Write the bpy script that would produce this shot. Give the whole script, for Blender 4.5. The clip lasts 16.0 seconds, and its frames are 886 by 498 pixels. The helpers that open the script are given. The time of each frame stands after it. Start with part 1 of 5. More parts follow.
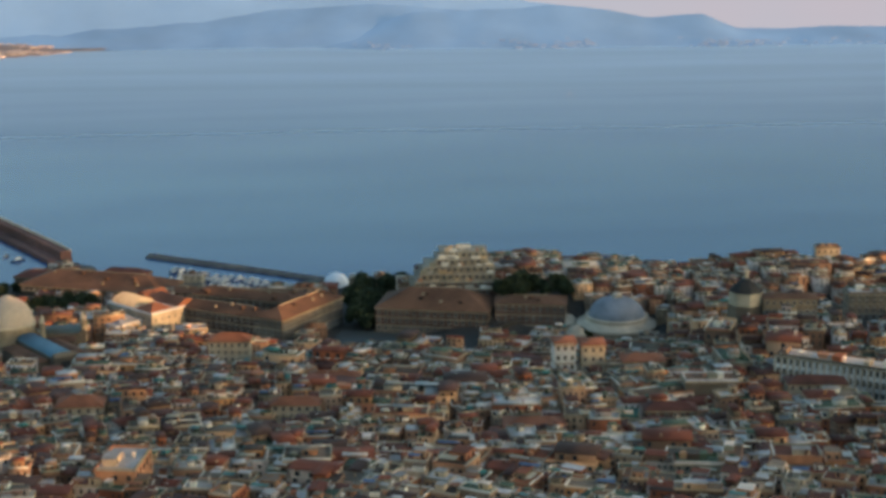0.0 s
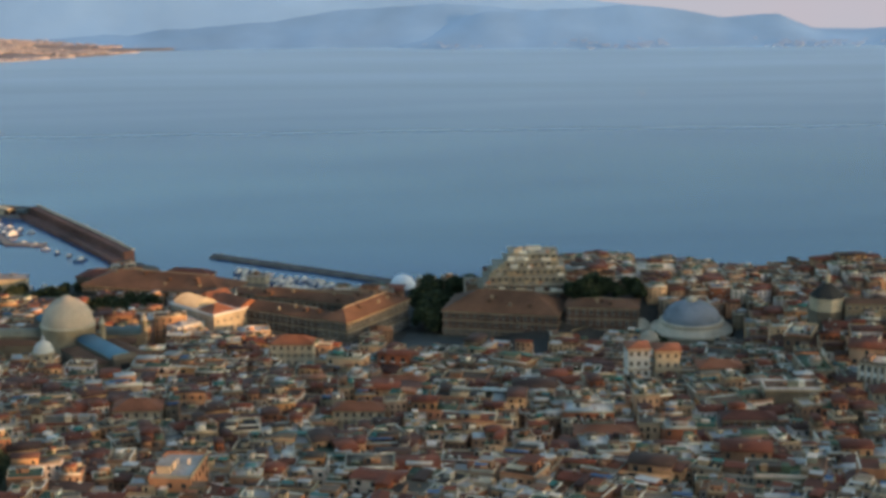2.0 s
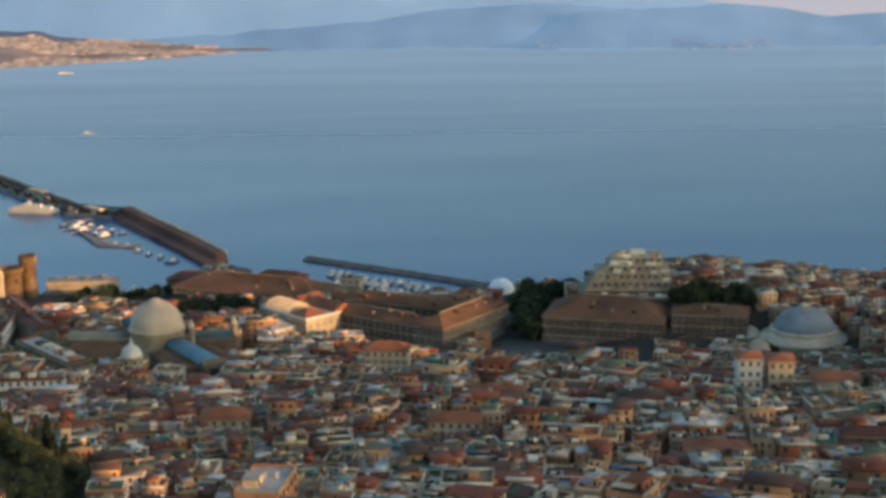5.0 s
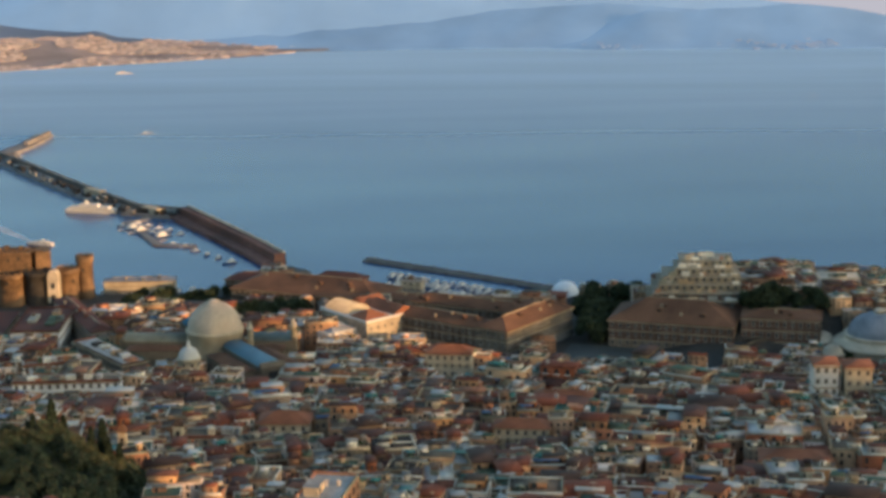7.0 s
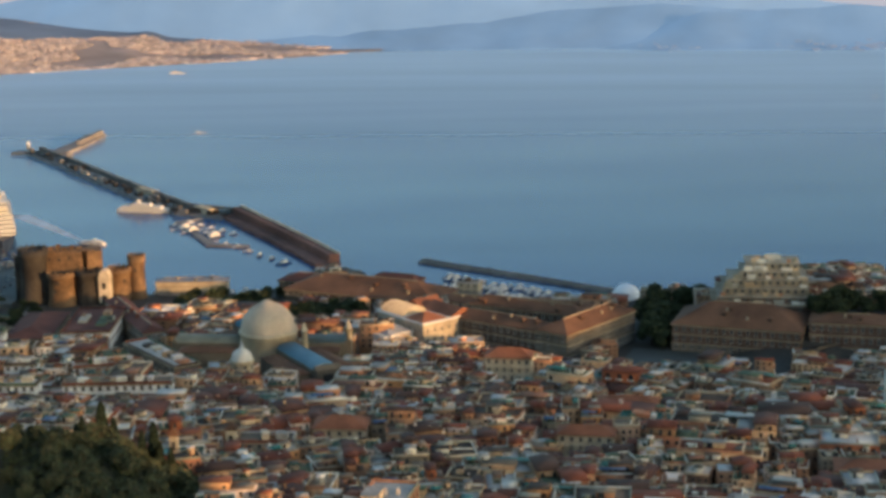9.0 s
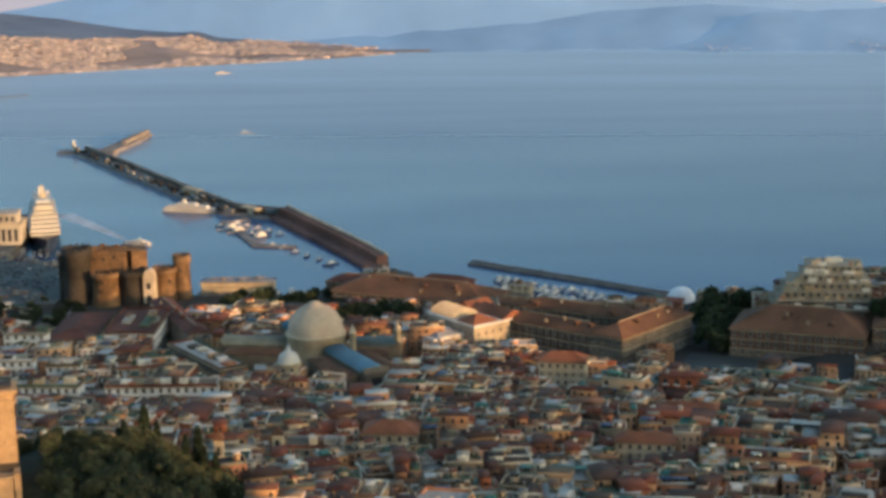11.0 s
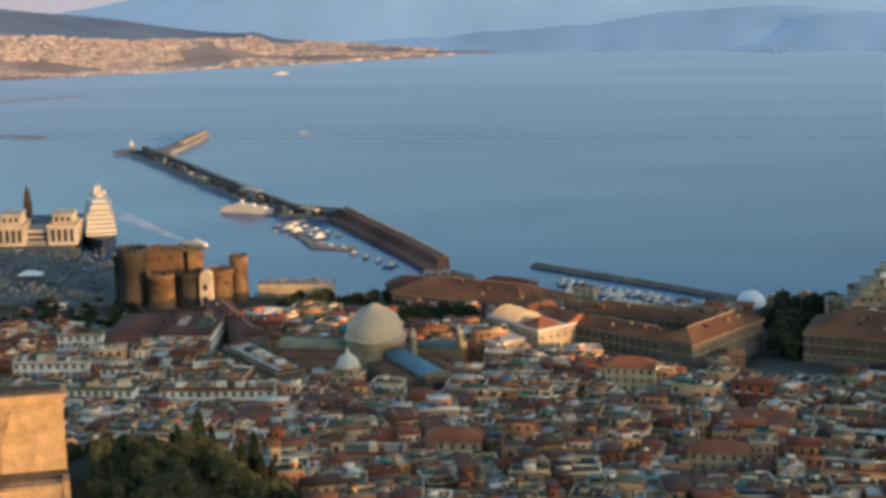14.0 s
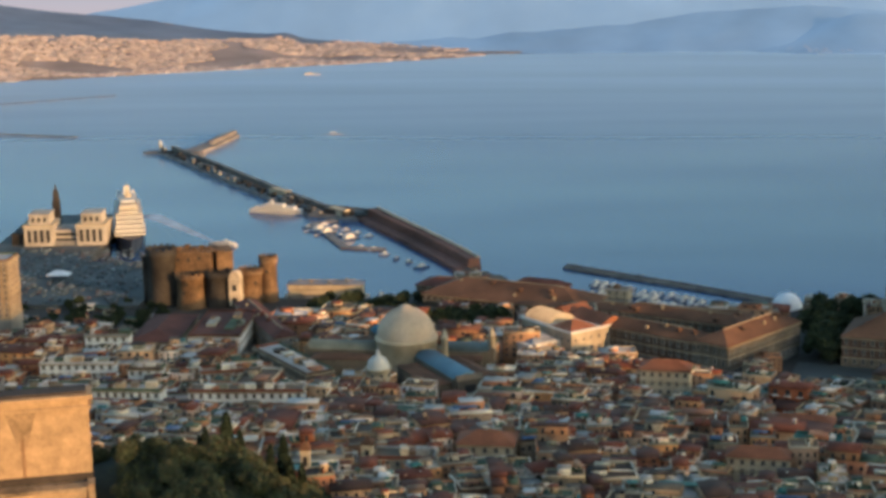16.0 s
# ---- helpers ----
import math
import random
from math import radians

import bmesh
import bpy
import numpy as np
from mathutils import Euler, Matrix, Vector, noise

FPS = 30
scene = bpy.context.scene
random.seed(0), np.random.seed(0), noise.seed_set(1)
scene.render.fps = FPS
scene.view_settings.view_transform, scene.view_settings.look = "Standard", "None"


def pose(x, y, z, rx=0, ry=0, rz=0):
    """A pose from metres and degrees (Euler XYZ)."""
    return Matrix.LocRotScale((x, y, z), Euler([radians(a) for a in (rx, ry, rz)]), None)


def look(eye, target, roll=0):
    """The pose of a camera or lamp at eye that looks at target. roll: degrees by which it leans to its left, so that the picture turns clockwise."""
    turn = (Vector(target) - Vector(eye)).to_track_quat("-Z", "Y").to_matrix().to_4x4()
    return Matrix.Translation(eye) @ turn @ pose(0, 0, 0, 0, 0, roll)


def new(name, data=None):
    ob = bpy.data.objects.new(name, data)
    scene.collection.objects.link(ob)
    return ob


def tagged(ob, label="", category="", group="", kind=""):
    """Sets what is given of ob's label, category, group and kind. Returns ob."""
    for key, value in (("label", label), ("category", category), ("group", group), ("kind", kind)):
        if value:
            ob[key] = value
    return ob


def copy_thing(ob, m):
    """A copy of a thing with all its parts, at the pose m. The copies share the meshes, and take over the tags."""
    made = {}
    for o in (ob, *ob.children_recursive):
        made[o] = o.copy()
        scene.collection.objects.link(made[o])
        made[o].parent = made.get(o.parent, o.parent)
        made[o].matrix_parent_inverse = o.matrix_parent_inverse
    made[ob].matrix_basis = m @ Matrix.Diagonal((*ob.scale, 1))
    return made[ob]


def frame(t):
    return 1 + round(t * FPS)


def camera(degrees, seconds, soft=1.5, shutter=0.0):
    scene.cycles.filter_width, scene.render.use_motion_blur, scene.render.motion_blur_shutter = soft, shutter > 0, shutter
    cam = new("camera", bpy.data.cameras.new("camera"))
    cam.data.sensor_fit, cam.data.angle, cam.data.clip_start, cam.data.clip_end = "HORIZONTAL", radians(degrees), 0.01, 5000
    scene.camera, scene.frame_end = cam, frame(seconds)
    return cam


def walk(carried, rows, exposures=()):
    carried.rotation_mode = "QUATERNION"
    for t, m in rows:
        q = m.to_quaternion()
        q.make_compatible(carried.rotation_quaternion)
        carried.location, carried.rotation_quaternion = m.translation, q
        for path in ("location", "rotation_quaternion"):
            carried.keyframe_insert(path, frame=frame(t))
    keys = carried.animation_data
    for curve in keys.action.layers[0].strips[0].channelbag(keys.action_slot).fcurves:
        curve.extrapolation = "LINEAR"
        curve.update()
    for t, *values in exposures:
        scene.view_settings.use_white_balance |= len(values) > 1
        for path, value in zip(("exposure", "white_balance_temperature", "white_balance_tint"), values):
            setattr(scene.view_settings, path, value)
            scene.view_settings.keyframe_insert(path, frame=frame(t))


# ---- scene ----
# the camera and its way
cam = camera(28.0, 16.0, soft=3.65)
ROWS = [
    (0.0, 13.04, -55.40, 338.73, -6.576, -13.224, 0.177),
    (0.5, 14.00, -47.65, 336.22, -6.002, -13.187, 0.220),
    (1.0, 15.03, -39.67, 333.96, -5.434, -13.158, 0.273),
    (1.5, 16.00, -31.71, 331.94, -4.874, -13.134, 0.333),
    (2.0, 16.83, -23.93, 330.10, -4.324, -13.114, 0.398),
    (2.5, 17.46, -16.43, 328.40, -3.783, -13.095, 0.467),
    (3.0, 17.86, -9.24, 326.81, -3.253, -13.076, 0.537),
    (3.5, 18.01, -2.35, 325.28, -2.735, -13.057, 0.605),
    (4.0, 17.89, 4.25, 323.79, -2.228, -13.037, 0.671),
    (6.5, 13.94, 35.14, 315.98, 0.133, -12.902, 0.924),
    (7.0, 12.68, 41.29, 314.25, 0.571, -12.870, 0.955),
    (7.5, 11.32, 47.52, 312.47, 0.998, -12.835, 0.981),
    (8.0, 9.92, 53.84, 310.64, 1.414, -12.800, 1.002),
    (8.5, 8.51, 60.22, 308.77, 1.820, -12.764, 1.018),
    (9.0, 7.10, 66.64, 306.89, 2.215, -12.728, 1.032),
    (11.5, 0.85, 97.06, 298.06, 4.025, -12.557, 1.096),
    (12.0, -0.17, 102.28, 296.58, 4.352, -12.526, 1.116),
    (12.5, -1.12, 107.04, 295.23, 4.667, -12.497, 1.140),
    (13.0, -2.01, 111.33, 294.02, 4.970, -12.470, 1.167),
    (13.5, -2.84, 115.14, 292.95, 5.259, -12.444, 1.197),
    (14.0, -3.63, 118.54, 291.98, 5.534, -12.419, 1.228),
    (14.5, -4.38, 121.65, 291.09, 5.794, -12.396, 1.256),
    (15.0, -5.12, 124.65, 290.22, 6.040, -12.374, 1.279),
    (15.5, -5.84, 127.85, 289.30, 6.270, -12.352, 1.291),
    (16.0, -6.55, 131.63, 288.22, 6.484, -12.331, 1.286),
]
walk(cam, [(t, pose(x, y, z, 90 + pitch, roll, yaw)) for t, x, y, z, yaw, pitch, roll in ROWS], [(0.0, 1.41, 6500, 2), (16.0, 1.41, 6400, 2)])

# light: a low evening sun behind the hill on which the camera stands, and the open sky
SUN_ELEVATION, SUN_AZIMUTH = 7.0, 123.0  # azimuth clockwise from +y
world = bpy.data.worlds.new("sky")
scene.world = world
world.use_nodes = True
nodes, links = world.node_tree.nodes, world.node_tree.links
sky = nodes.new("ShaderNodeTexSky")
sky.sky_type = "NISHITA"
sky.sun_disc = False
sky.sun_elevation, sky.sun_rotation = radians(SUN_ELEVATION), radians(SUN_AZIMUTH)
sky.air_density, sky.dust_density, sky.ozone_density = 1.0, 2.4, 2.0
links.new(sky.outputs["Color"], nodes["Background"].inputs["Color"])
nodes["Background"].inputs["Strength"].default_value = 0.15
sun_data = bpy.data.lights.new("sun", "SUN")
sun_data.energy, sun_data.angle, sun_data.color = 2.15, radians(0.6), (1.0, 0.53, 0.23)
sun = new("sun", sun_data)
a, e = radians(SUN_AZIMUTH), radians(SUN_ELEVATION)
sun.matrix_world = look((math.sin(a) * math.cos(e) * 900, math.cos(a) * math.cos(e) * 900, math.sin(e) * 900 + 100), (0, 0, 100))


# ---- materials ----
def mat(name, cols, rough=0.85, fine=1.2, coarse=0.08, var=0.35, bump=0.25, metal=0.0, spread=False, glow=0.0, spec=0.3):
    """A surface with one colour, or several picked by object, varied at two scales in metres."""
    m = bpy.data.materials.new(name)
    m.use_nodes = True
    n, l = m.node_tree.nodes, m.node_tree.links
    b = n["Principled BSDF"]
    b.inputs["Roughness"].default_value = rough
    b.inputs["Metallic"].default_value = metal
    b.inputs["Specular IOR Level"].default_value = spec
    if len(cols) > 1:
        ramp = n.new("ShaderNodeValToRGB")
        ramp.color_ramp.interpolation = "CONSTANT"
        for i, c in enumerate(cols):
            el = ramp.color_ramp.elements[i] if i < 2 else ramp.color_ramp.elements.new(i / len(cols))
            el.position = i / len(cols)
            el.color = (*c, 1)
        one, two, add = n.new("ShaderNodeNewGeometry"), n.new("ShaderNodeObjectInfo"), n.new("ShaderNodeMath")
        fract = n.new("ShaderNodeMath")
        add.operation, fract.operation = "ADD", "FRACT"
        l.new(one.outputs["Random Per Island"], add.inputs[0])
        if not spread:
            l.new(two.outputs["Random"], add.inputs[1])
        else:
            add.inputs[1].default_value = 0.0
        l.new(add.outputs[0], fract.inputs[0])
        l.new(fract.outputs[0], ramp.inputs[0])
        base = ramp.outputs[0]
    else:
        rgb = n.new("ShaderNodeRGB")
        rgb.outputs[0].default_value = (*cols[0], 1)
        base = rgb.outputs[0]
    geo = n.new("ShaderNodeNewGeometry")
    last = base
    fac = None
    for scale, weight in ((fine, var * 0.6), (coarse, var)):
        noi = n.new("ShaderNodeTexNoise")
        noi.inputs["Scale"].default_value = scale
        noi.inputs["Detail"].default_value = 5
        l.new(geo.outputs["Position"], noi.inputs["Vector"])
        rng = n.new("ShaderNodeMapRange")
        rng.inputs[1].default_value, rng.inputs[2].default_value = 0.3, 0.7
        rng.inputs[3].default_value, rng.inputs[4].default_value = 1 - weight, 1 + weight * 0.5
        l.new(noi.outputs[0], rng.inputs[0])
        mix = n.new("ShaderNodeMix")
        mix.data_type, mix.blend_type = "RGBA", "MULTIPLY"
        mix.inputs[0].default_value = 1
        l.new(last, mix.inputs[6])
        l.new(rng.outputs[0], mix.inputs[7])
        last = mix.outputs[2]
        fac = fac or noi.outputs[0]
    l.new(last, b.inputs["Base Color"])
    if bump:
        bm_ = n.new("ShaderNodeBump")
        bm_.inputs["Strength"].default_value = bump
        bm_.inputs["Distance"].default_value = 0.15
        l.new(fac, bm_.inputs["Height"])
        l.new(bm_.outputs[0], b.inputs["Normal"])
    # glow: base colour emitted as well, for the haze on the mountains
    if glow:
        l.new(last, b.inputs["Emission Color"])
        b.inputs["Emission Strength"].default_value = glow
    return m


PLASTER = mat("plaster", [(0.667, 0.377, 0.191), (0.479, 0.184, 0.088), (0.614, 0.267, 0.096), (0.86, 0.627, 0.439), (0.253, 0.175, 0.103), (0.508, 0.276, 0.15), (0.346, 0.23, 0.143), (0.373, 0.111, 0.045), (0.693, 0.387, 0.191), (0.266, 0.138, 0.075), (0.534, 0.24, 0.117), (0.174, 0.092, 0.051), (0.4, 0.211, 0.108), (0.671, 0.553, 0.468), (0.541, 0.405, 0.318)])
ROOF_TILES = mat("roof_tiles", [(0.196, 0.057, 0.03), (0.226, 0.065, 0.033), (0.123, 0.048, 0.03), (0.155, 0.065, 0.042), (0.258, 0.069, 0.031), (0.103, 0.052, 0.034)], fine=2.5, var=.5)
ROOF_FLAT = mat("roof_membrane", [(0.205, 0.133, 0.086), (0.115, 0.142, 0.079), (0.32, 0.209, 0.129), (0.109, 0.068, 0.043), (0.847, 0.646, 0.479), (0.103, 0.128, 0.072), (0.282, 0.085, 0.039), (0.192, 0.142, 0.093), (0.243, 0.123, 0.065), (0.071, 0.048, 0.033), (0.217, 0.071, 0.036), (0.52, 0.456, 0.391), (0.645, 0.57, 0.502), (0.354, 0.314, 0.27)], var=.4)
HUT = mat("hut_plaster", [(0.85, 0.73, 0.561), (0.616, 0.41, 0.224), (0.308, 0.28, 0.193), (0.517, 0.23, 0.116), (0.85, 0.76, 0.598), (0.419, 0.37, 0.286), (0.665, 0.49, 0.309)])
AWNING = mat("awning", [(.08, .22, .16), (.12, .17, .26), (.6, .56, .48), (.35, .15, .08), (.12, .24, .2), (.5, .4, .26)])
WINDOW = mat("window_glass", [(0.053, 0.052, 0.05)], rough=.15, var=.2, bump=0, spec=.5)
FRAME = mat("window_frame", [(.8, .73, .61)])
WINDOW_FRAME = mat("stone_window_frame", [(.4, .34, .27)])
MOULDING = mat("weathered_moulding", [(.37, .28, .176)])
STONE = mat("grey_stone", [(.27, .25, .22)], fine=.8, var=.5)
BASTION = mat("ochre_bastion_stone", [(.437, .285, .155)], fine=.9, coarse=.2, var=.28, bump=.5)
TUFA = mat("tufa_stone", [(.378, .27, .162)], fine=.6, coarse=.06, var=.55, bump=.5)
MARBLE = mat("white_marble", [(.616, .5, .361)])
PALACE_RED = mat("palace_red_plaster", [(.135, .075, .05)], var=.3)
PALACE_DARK = mat("dark_palace_plaster", [(.105, .073, .05)], var=.35)
PALACE_GREY = mat("palace_grey_plaster", [(.172, .135, .094)], var=.3)
BLUE_PLASTER = mat("blue_plaster", [(.34, .42, .5)], var=.25)
STATION_STONE = mat("pale_travertine", [(.47, .41, .335)], var=.35)
OLD_CREAM = mat("weathered_cream_plaster", [(.42, .34, .24)], var=.4)
CREAM = mat("cream_plaster", [(.54, .44, .3)], var=.3)
TERRACE_WHITE = mat("white_terrace_plaster", [(.8, .77, .71)], var=.25)
WHITE = mat("white_paint", [(.62, .58, .51)], var=.15, bump=.05)
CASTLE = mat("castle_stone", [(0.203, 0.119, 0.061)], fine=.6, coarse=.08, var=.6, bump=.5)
# near-black: dark stone with the castle's left-hand shade put into its colour
DARK_AND_SHADED_STONE = mat("dark_and_shaded_stone", [(.05, .042, .034)], fine=.6, coarse=.08, var=.6, bump=.5)
BROWN_TILE = mat("brown_tiles", [(.165, .08, .042)], fine=1.6, coarse=.05, var=.5)
ORANGE_TILE = mat("orange_tiles", [(.288, .106, .052)], fine=1.6, var=.4)
LEAD = mat("grey_lead", [(.25, .26, .28)], rough=.7, var=.35)
COPPER = mat("green_copper", [(.19, .2, .165)], rough=.6, var=.4)
GREEN_ROOF = mat("green_roof_coating", [(.06, .16, .12)], var=.4)
GLASS_ROOF = mat("glass_vault", [(.08, .22, .3)], rough=.5, var=.25, bump=.05, spec=.5)
DOME_GLASS = mat("dusty_glass_dome", [(.58, .45, .32)], rough=.65, var=.25)
PAVING = mat("dark_lava_paving", [(.066, .076, .073)], rough=.7, fine=.8, coarse=.03, var=.4)
ROAD = mat("pale_asphalt", [(.105, .113, .108)], rough=.8, fine=.8, coarse=.05, var=.4)
EARTH = mat("street_ground", [(.078, .068, .055)], fine=.5, coarse=.02, var=.5)
SCRUB = mat("scrub_hillside", [(.03, .034, .016)], fine=.5, coarse=.03, var=.6, bump=.6)
LEAF = mat("leaves", [(.035, .05, .02), (.05, .06, .022), (.028, .042, .02), (.06, .065, .025)], spread=True, fine=1.5, coarse=.2, var=.4)
LEAF_OLIVE = mat("olive_leaves", [(.1, .106, .048), (.078, .092, .042), (.06, .08, .04), (.14, .105, .05), (.048, .068, .035)], spread=True, fine=1.5, coarse=.2, var=.4)
LEAF_DARK = mat("dark_leaves", [(.022, .035, .018), (.03, .042, .02)], spread=True, var=.3)
BARK = mat("bark", [(.09, .065, .045)], fine=3, var=.5)
BOATS = mat("boat_hulls", [(.462, .477, .508), (.336, .374, .426), (.067, .113, .203), (.252, .26, .277)])
HULL_DARK = mat("dark_hull", [(.03, .04, .06)], rough=.4, var=.2)
RED_HULL = mat("red_hull", [(.42, .12, .06)], rough=.5, var=.2)
ROCK = mat("breakwater_rock", [(.17, .155, .135)], fine=.7, var=.5, bump=.6)
QUAY = mat("quay_concrete", [(.24, .21, .19)], fine=.6, var=.4)
RED_WALL = mat("reddish_pier_wall", [(.19, .09, .066)], fine=.4, coarse=.03, var=.5)
CARS = mat("car_paint", [(0.134, 0.171, 0.181), (0.063, 0.081, 0.085), (0.099, 0.131, 0.149), (0.134, 0.091, 0.085), (0.215, 0.252, 0.256), (0.071, 0.091, 0.095)], rough=.45, spread=True)
# distance haze put into these coast colours: paled town and land, blue slope
FAR_TOWN = mat("hazed_town_plaster", [(.506, .418, .396), (.414, .352, .341), (.552, .451, .418), (.356, .308, .319), (.299, .275, .297)], spread=True)
FAR_LAND = mat("hazed_coast_land", [(.31, .246, .224)], fine=.02, coarse=.004, var=.45, bump=0)
FAR_SLOPE = mat("haze_blue_volcano_slope", [(.14, .185, .26)], fine=.02, coarse=.004, var=.25, bump=0)
# blue haze of distance is put into the mountains' colour and glow
MOUNTAIN = mat("haze_coloured_mountain", [(.063, .098, .153)], fine=.012, coarse=.004, var=.2, bump=0, glow=.95)
MOUNTAIN_FAR = mat("haze_coloured_far_mountain", [(.072, .108, .163)], fine=.012, coarse=.004, var=.12, bump=0, glow=1.0)
MOUNTAIN_TOWN = mat("haze_coloured_town", [(.085, .105, .15)], var=.2, bump=0, glow=.75)
TENT = mat("white_tent_fabric", [(.8, .8, .8)], var=.1, bump=.05)
# near-black tufa, with shade on the bastion parapet put into its colour
TUFA_DARK = mat("dark_and_shaded_tufa", [(.06, .045, .035)], fine=.6, coarse=.06, var=.5, bump=.5)
RED_TILE = mat("dark_red_tiles", [(.15, .055, .036)], fine=1.6, coarse=.06, var=.5)
PALE_STAIN = mat("faint_damp_stain", [(.37, .24, .13)], fine=.9, coarse=.12, var=.5)
STAIN = mat("damp_stain", [(.27, .155, .08)], fine=.9, coarse=.12, var=.5)
FOAM = mat("foam", [(.5, .58, .66)], var=.5, bump=0)


def sea_material():
    m = bpy.data.materials.new("sea_water")
    m.use_nodes = True
    n, l = m.node_tree.nodes, m.node_tree.links
    b = n["Principled BSDF"]
    b.inputs["IOR"].default_value = 1.33
    b.inputs["Specular IOR Level"].default_value = 0.5
    geo = n.new("ShaderNodeNewGeometry")
    stretch = n.new("ShaderNodeVectorMath")
    stretch.operation = "MULTIPLY_ADD"
    stretch.inputs[1].default_value = (0.28, 1.0, 1.0)
    stretch.inputs[2].default_value = (0.0, -3000.0, 0.0)
    l.new(geo.outputs["Position"], stretch.inputs[0])

    def noi(scale, detail):
        t = n.new("ShaderNodeTexNoise")
        t.inputs["Scale"].default_value, t.inputs["Detail"].default_value = scale, detail
        l.new(stretch.outputs[0], t.inputs["Vector"])
        return t.outputs[0]

    # smooth slicks and ruffled stretches
    ramp = n.new("ShaderNodeMapRange")
    ramp.inputs[1].default_value, ramp.inputs[2].default_value = 0.35, 0.68
    ramp.inputs[3].default_value, ramp.inputs[4].default_value = 0.15, 0.23
    l.new(noi(0.011, 8), ramp.inputs[0])
    l.new(ramp.outputs[0], b.inputs["Roughness"])
    col = n.new("ShaderNodeValToRGB")
    col.color_ramp.elements[0].color, col.color_ramp.elements[1].color = (.009, .05, .142, 1), (.018, .068, .18, 1)
    col.color_ramp.elements[0].position, col.color_ramp.elements[1].position = .35, .7
    l.new(noi(0.004, 7), col.inputs[0])
    l.new(col.outputs[0], b.inputs["Base Color"])
    bump = n.new("ShaderNodeBump")
    bump.inputs["Strength"].default_value, bump.inputs["Distance"].default_value = 0.13, 0.4
    l.new(noi(0.25, 4), bump.inputs["Height"])
    l.new(bump.outputs[0], b.inputs["Normal"])
    return m


SEA = sea_material()


def haze_sheet_material():
    """A see-through sheet imitating haze over the water: pale blue, denser farther out, in long streaks."""
    m = bpy.data.materials.new("painted_sea_haze")
    m.use_nodes = True
    n, l = m.node_tree.nodes, m.node_tree.links
    n.remove(n["Principled BSDF"])
    white, clear, mix = n.new("ShaderNodeBsdfDiffuse"), n.new("ShaderNodeBsdfTransparent"), n.new("ShaderNodeMixShader")
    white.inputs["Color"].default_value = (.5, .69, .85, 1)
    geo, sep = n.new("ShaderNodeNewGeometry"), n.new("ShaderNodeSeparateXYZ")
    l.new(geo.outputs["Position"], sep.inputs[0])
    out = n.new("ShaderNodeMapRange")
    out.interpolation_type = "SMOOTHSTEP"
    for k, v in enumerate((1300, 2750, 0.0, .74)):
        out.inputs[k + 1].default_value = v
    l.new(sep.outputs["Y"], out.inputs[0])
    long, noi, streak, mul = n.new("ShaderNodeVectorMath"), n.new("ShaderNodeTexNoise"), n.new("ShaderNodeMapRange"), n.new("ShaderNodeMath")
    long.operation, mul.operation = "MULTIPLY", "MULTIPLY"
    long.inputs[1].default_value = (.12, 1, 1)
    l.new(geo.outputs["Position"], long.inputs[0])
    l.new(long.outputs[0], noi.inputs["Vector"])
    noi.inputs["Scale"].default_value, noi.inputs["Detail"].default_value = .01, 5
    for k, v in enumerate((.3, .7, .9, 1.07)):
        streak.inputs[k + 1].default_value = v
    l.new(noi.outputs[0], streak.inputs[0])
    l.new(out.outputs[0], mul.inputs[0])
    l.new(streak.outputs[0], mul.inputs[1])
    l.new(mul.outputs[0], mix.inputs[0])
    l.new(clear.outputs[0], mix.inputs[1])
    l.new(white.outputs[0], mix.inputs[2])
    l.new(mix.outputs[0], n["Material Output"].inputs["Surface"])
    return m


HAZE_SHEET = haze_sheet_material()


# ---- building blocks ----
def smooth(v):
    v = min(1.0, max(0.0, v))
    return v * v * (3 - 2 * v)


def ground_z(x, y):
    z = 10 + 33 * smooth((1010 - y) / 230)
    z += 0.155 * max(0.0, 760 - max(y, 0.0))
    rise = 22 * smooth((x - 110) / 90) * smooth((y - 985) / 110)
    z += rise * (1 - .9 * math.exp(-((x - 225) / 66) ** 4 - ((y - 1035) / 46) ** 4))
    z += 14 * smooth((x - 190) / 150) * smooth((y - 800) / 120) * (1 - smooth((y - 985) / 110))
    z += 44 * math.exp(-((x + 170) / 64) ** 2 - ((y - 668) / 58) ** 2)
    z -= 6 * smooth((y - 1150) / 60) * (1 - smooth((x - 60) / 60))
    z += 11 * smooth((x - 320) / 60) * smooth((y - 1040) / 50)
    # long western ridge, added out of view, hides the low sun from the town
    # its crest heights are notched to choose which places catch sun
    ridge_top = float(np.interp(y, [-800, -150, -82, -73, -60, -51, 100, 250, 345, 353, 375, 390, 430, 465, 560, 595, 640, 690, 712, 724, 1000], [216, 230, 230, 270, 270, 230, 230, 224, 214, 181, 174, 148, 149, 158, 158, 177, 177, 167, 152, 84, 40]))
    return max(z, ridge_top * smooth((x - 600) / 350) * (1 - smooth((x - 985) / 160)))


COAST = [(-1400, 1180), (-560, 1250), (-470, 1290), (-345, 1290), (-330, 1275), (-175, 1278), (-150, 1330), (-140, 1368), (-112, 1352), (-88, 1290), (-50, 1250), (20, 1216), (62, 1214), (80, 1262), (112, 1250), (130, 1190), (215, 1200), (330, 1150), (450, 1110), (760, 1010), (1400, 980), (1500, 900), (1500, -900), (-1400, -900)]


def on_land(x, y):
    inside = False
    for i in range(len(COAST)):
        (x0, y0), (x1, y1) = COAST[i - 1], COAST[i]
        if (y0 > y) != (y1 > y) and x < (x1 - x0) * (y - y0) / (y1 - y0) + x0:
            inside = not inside
    return inside


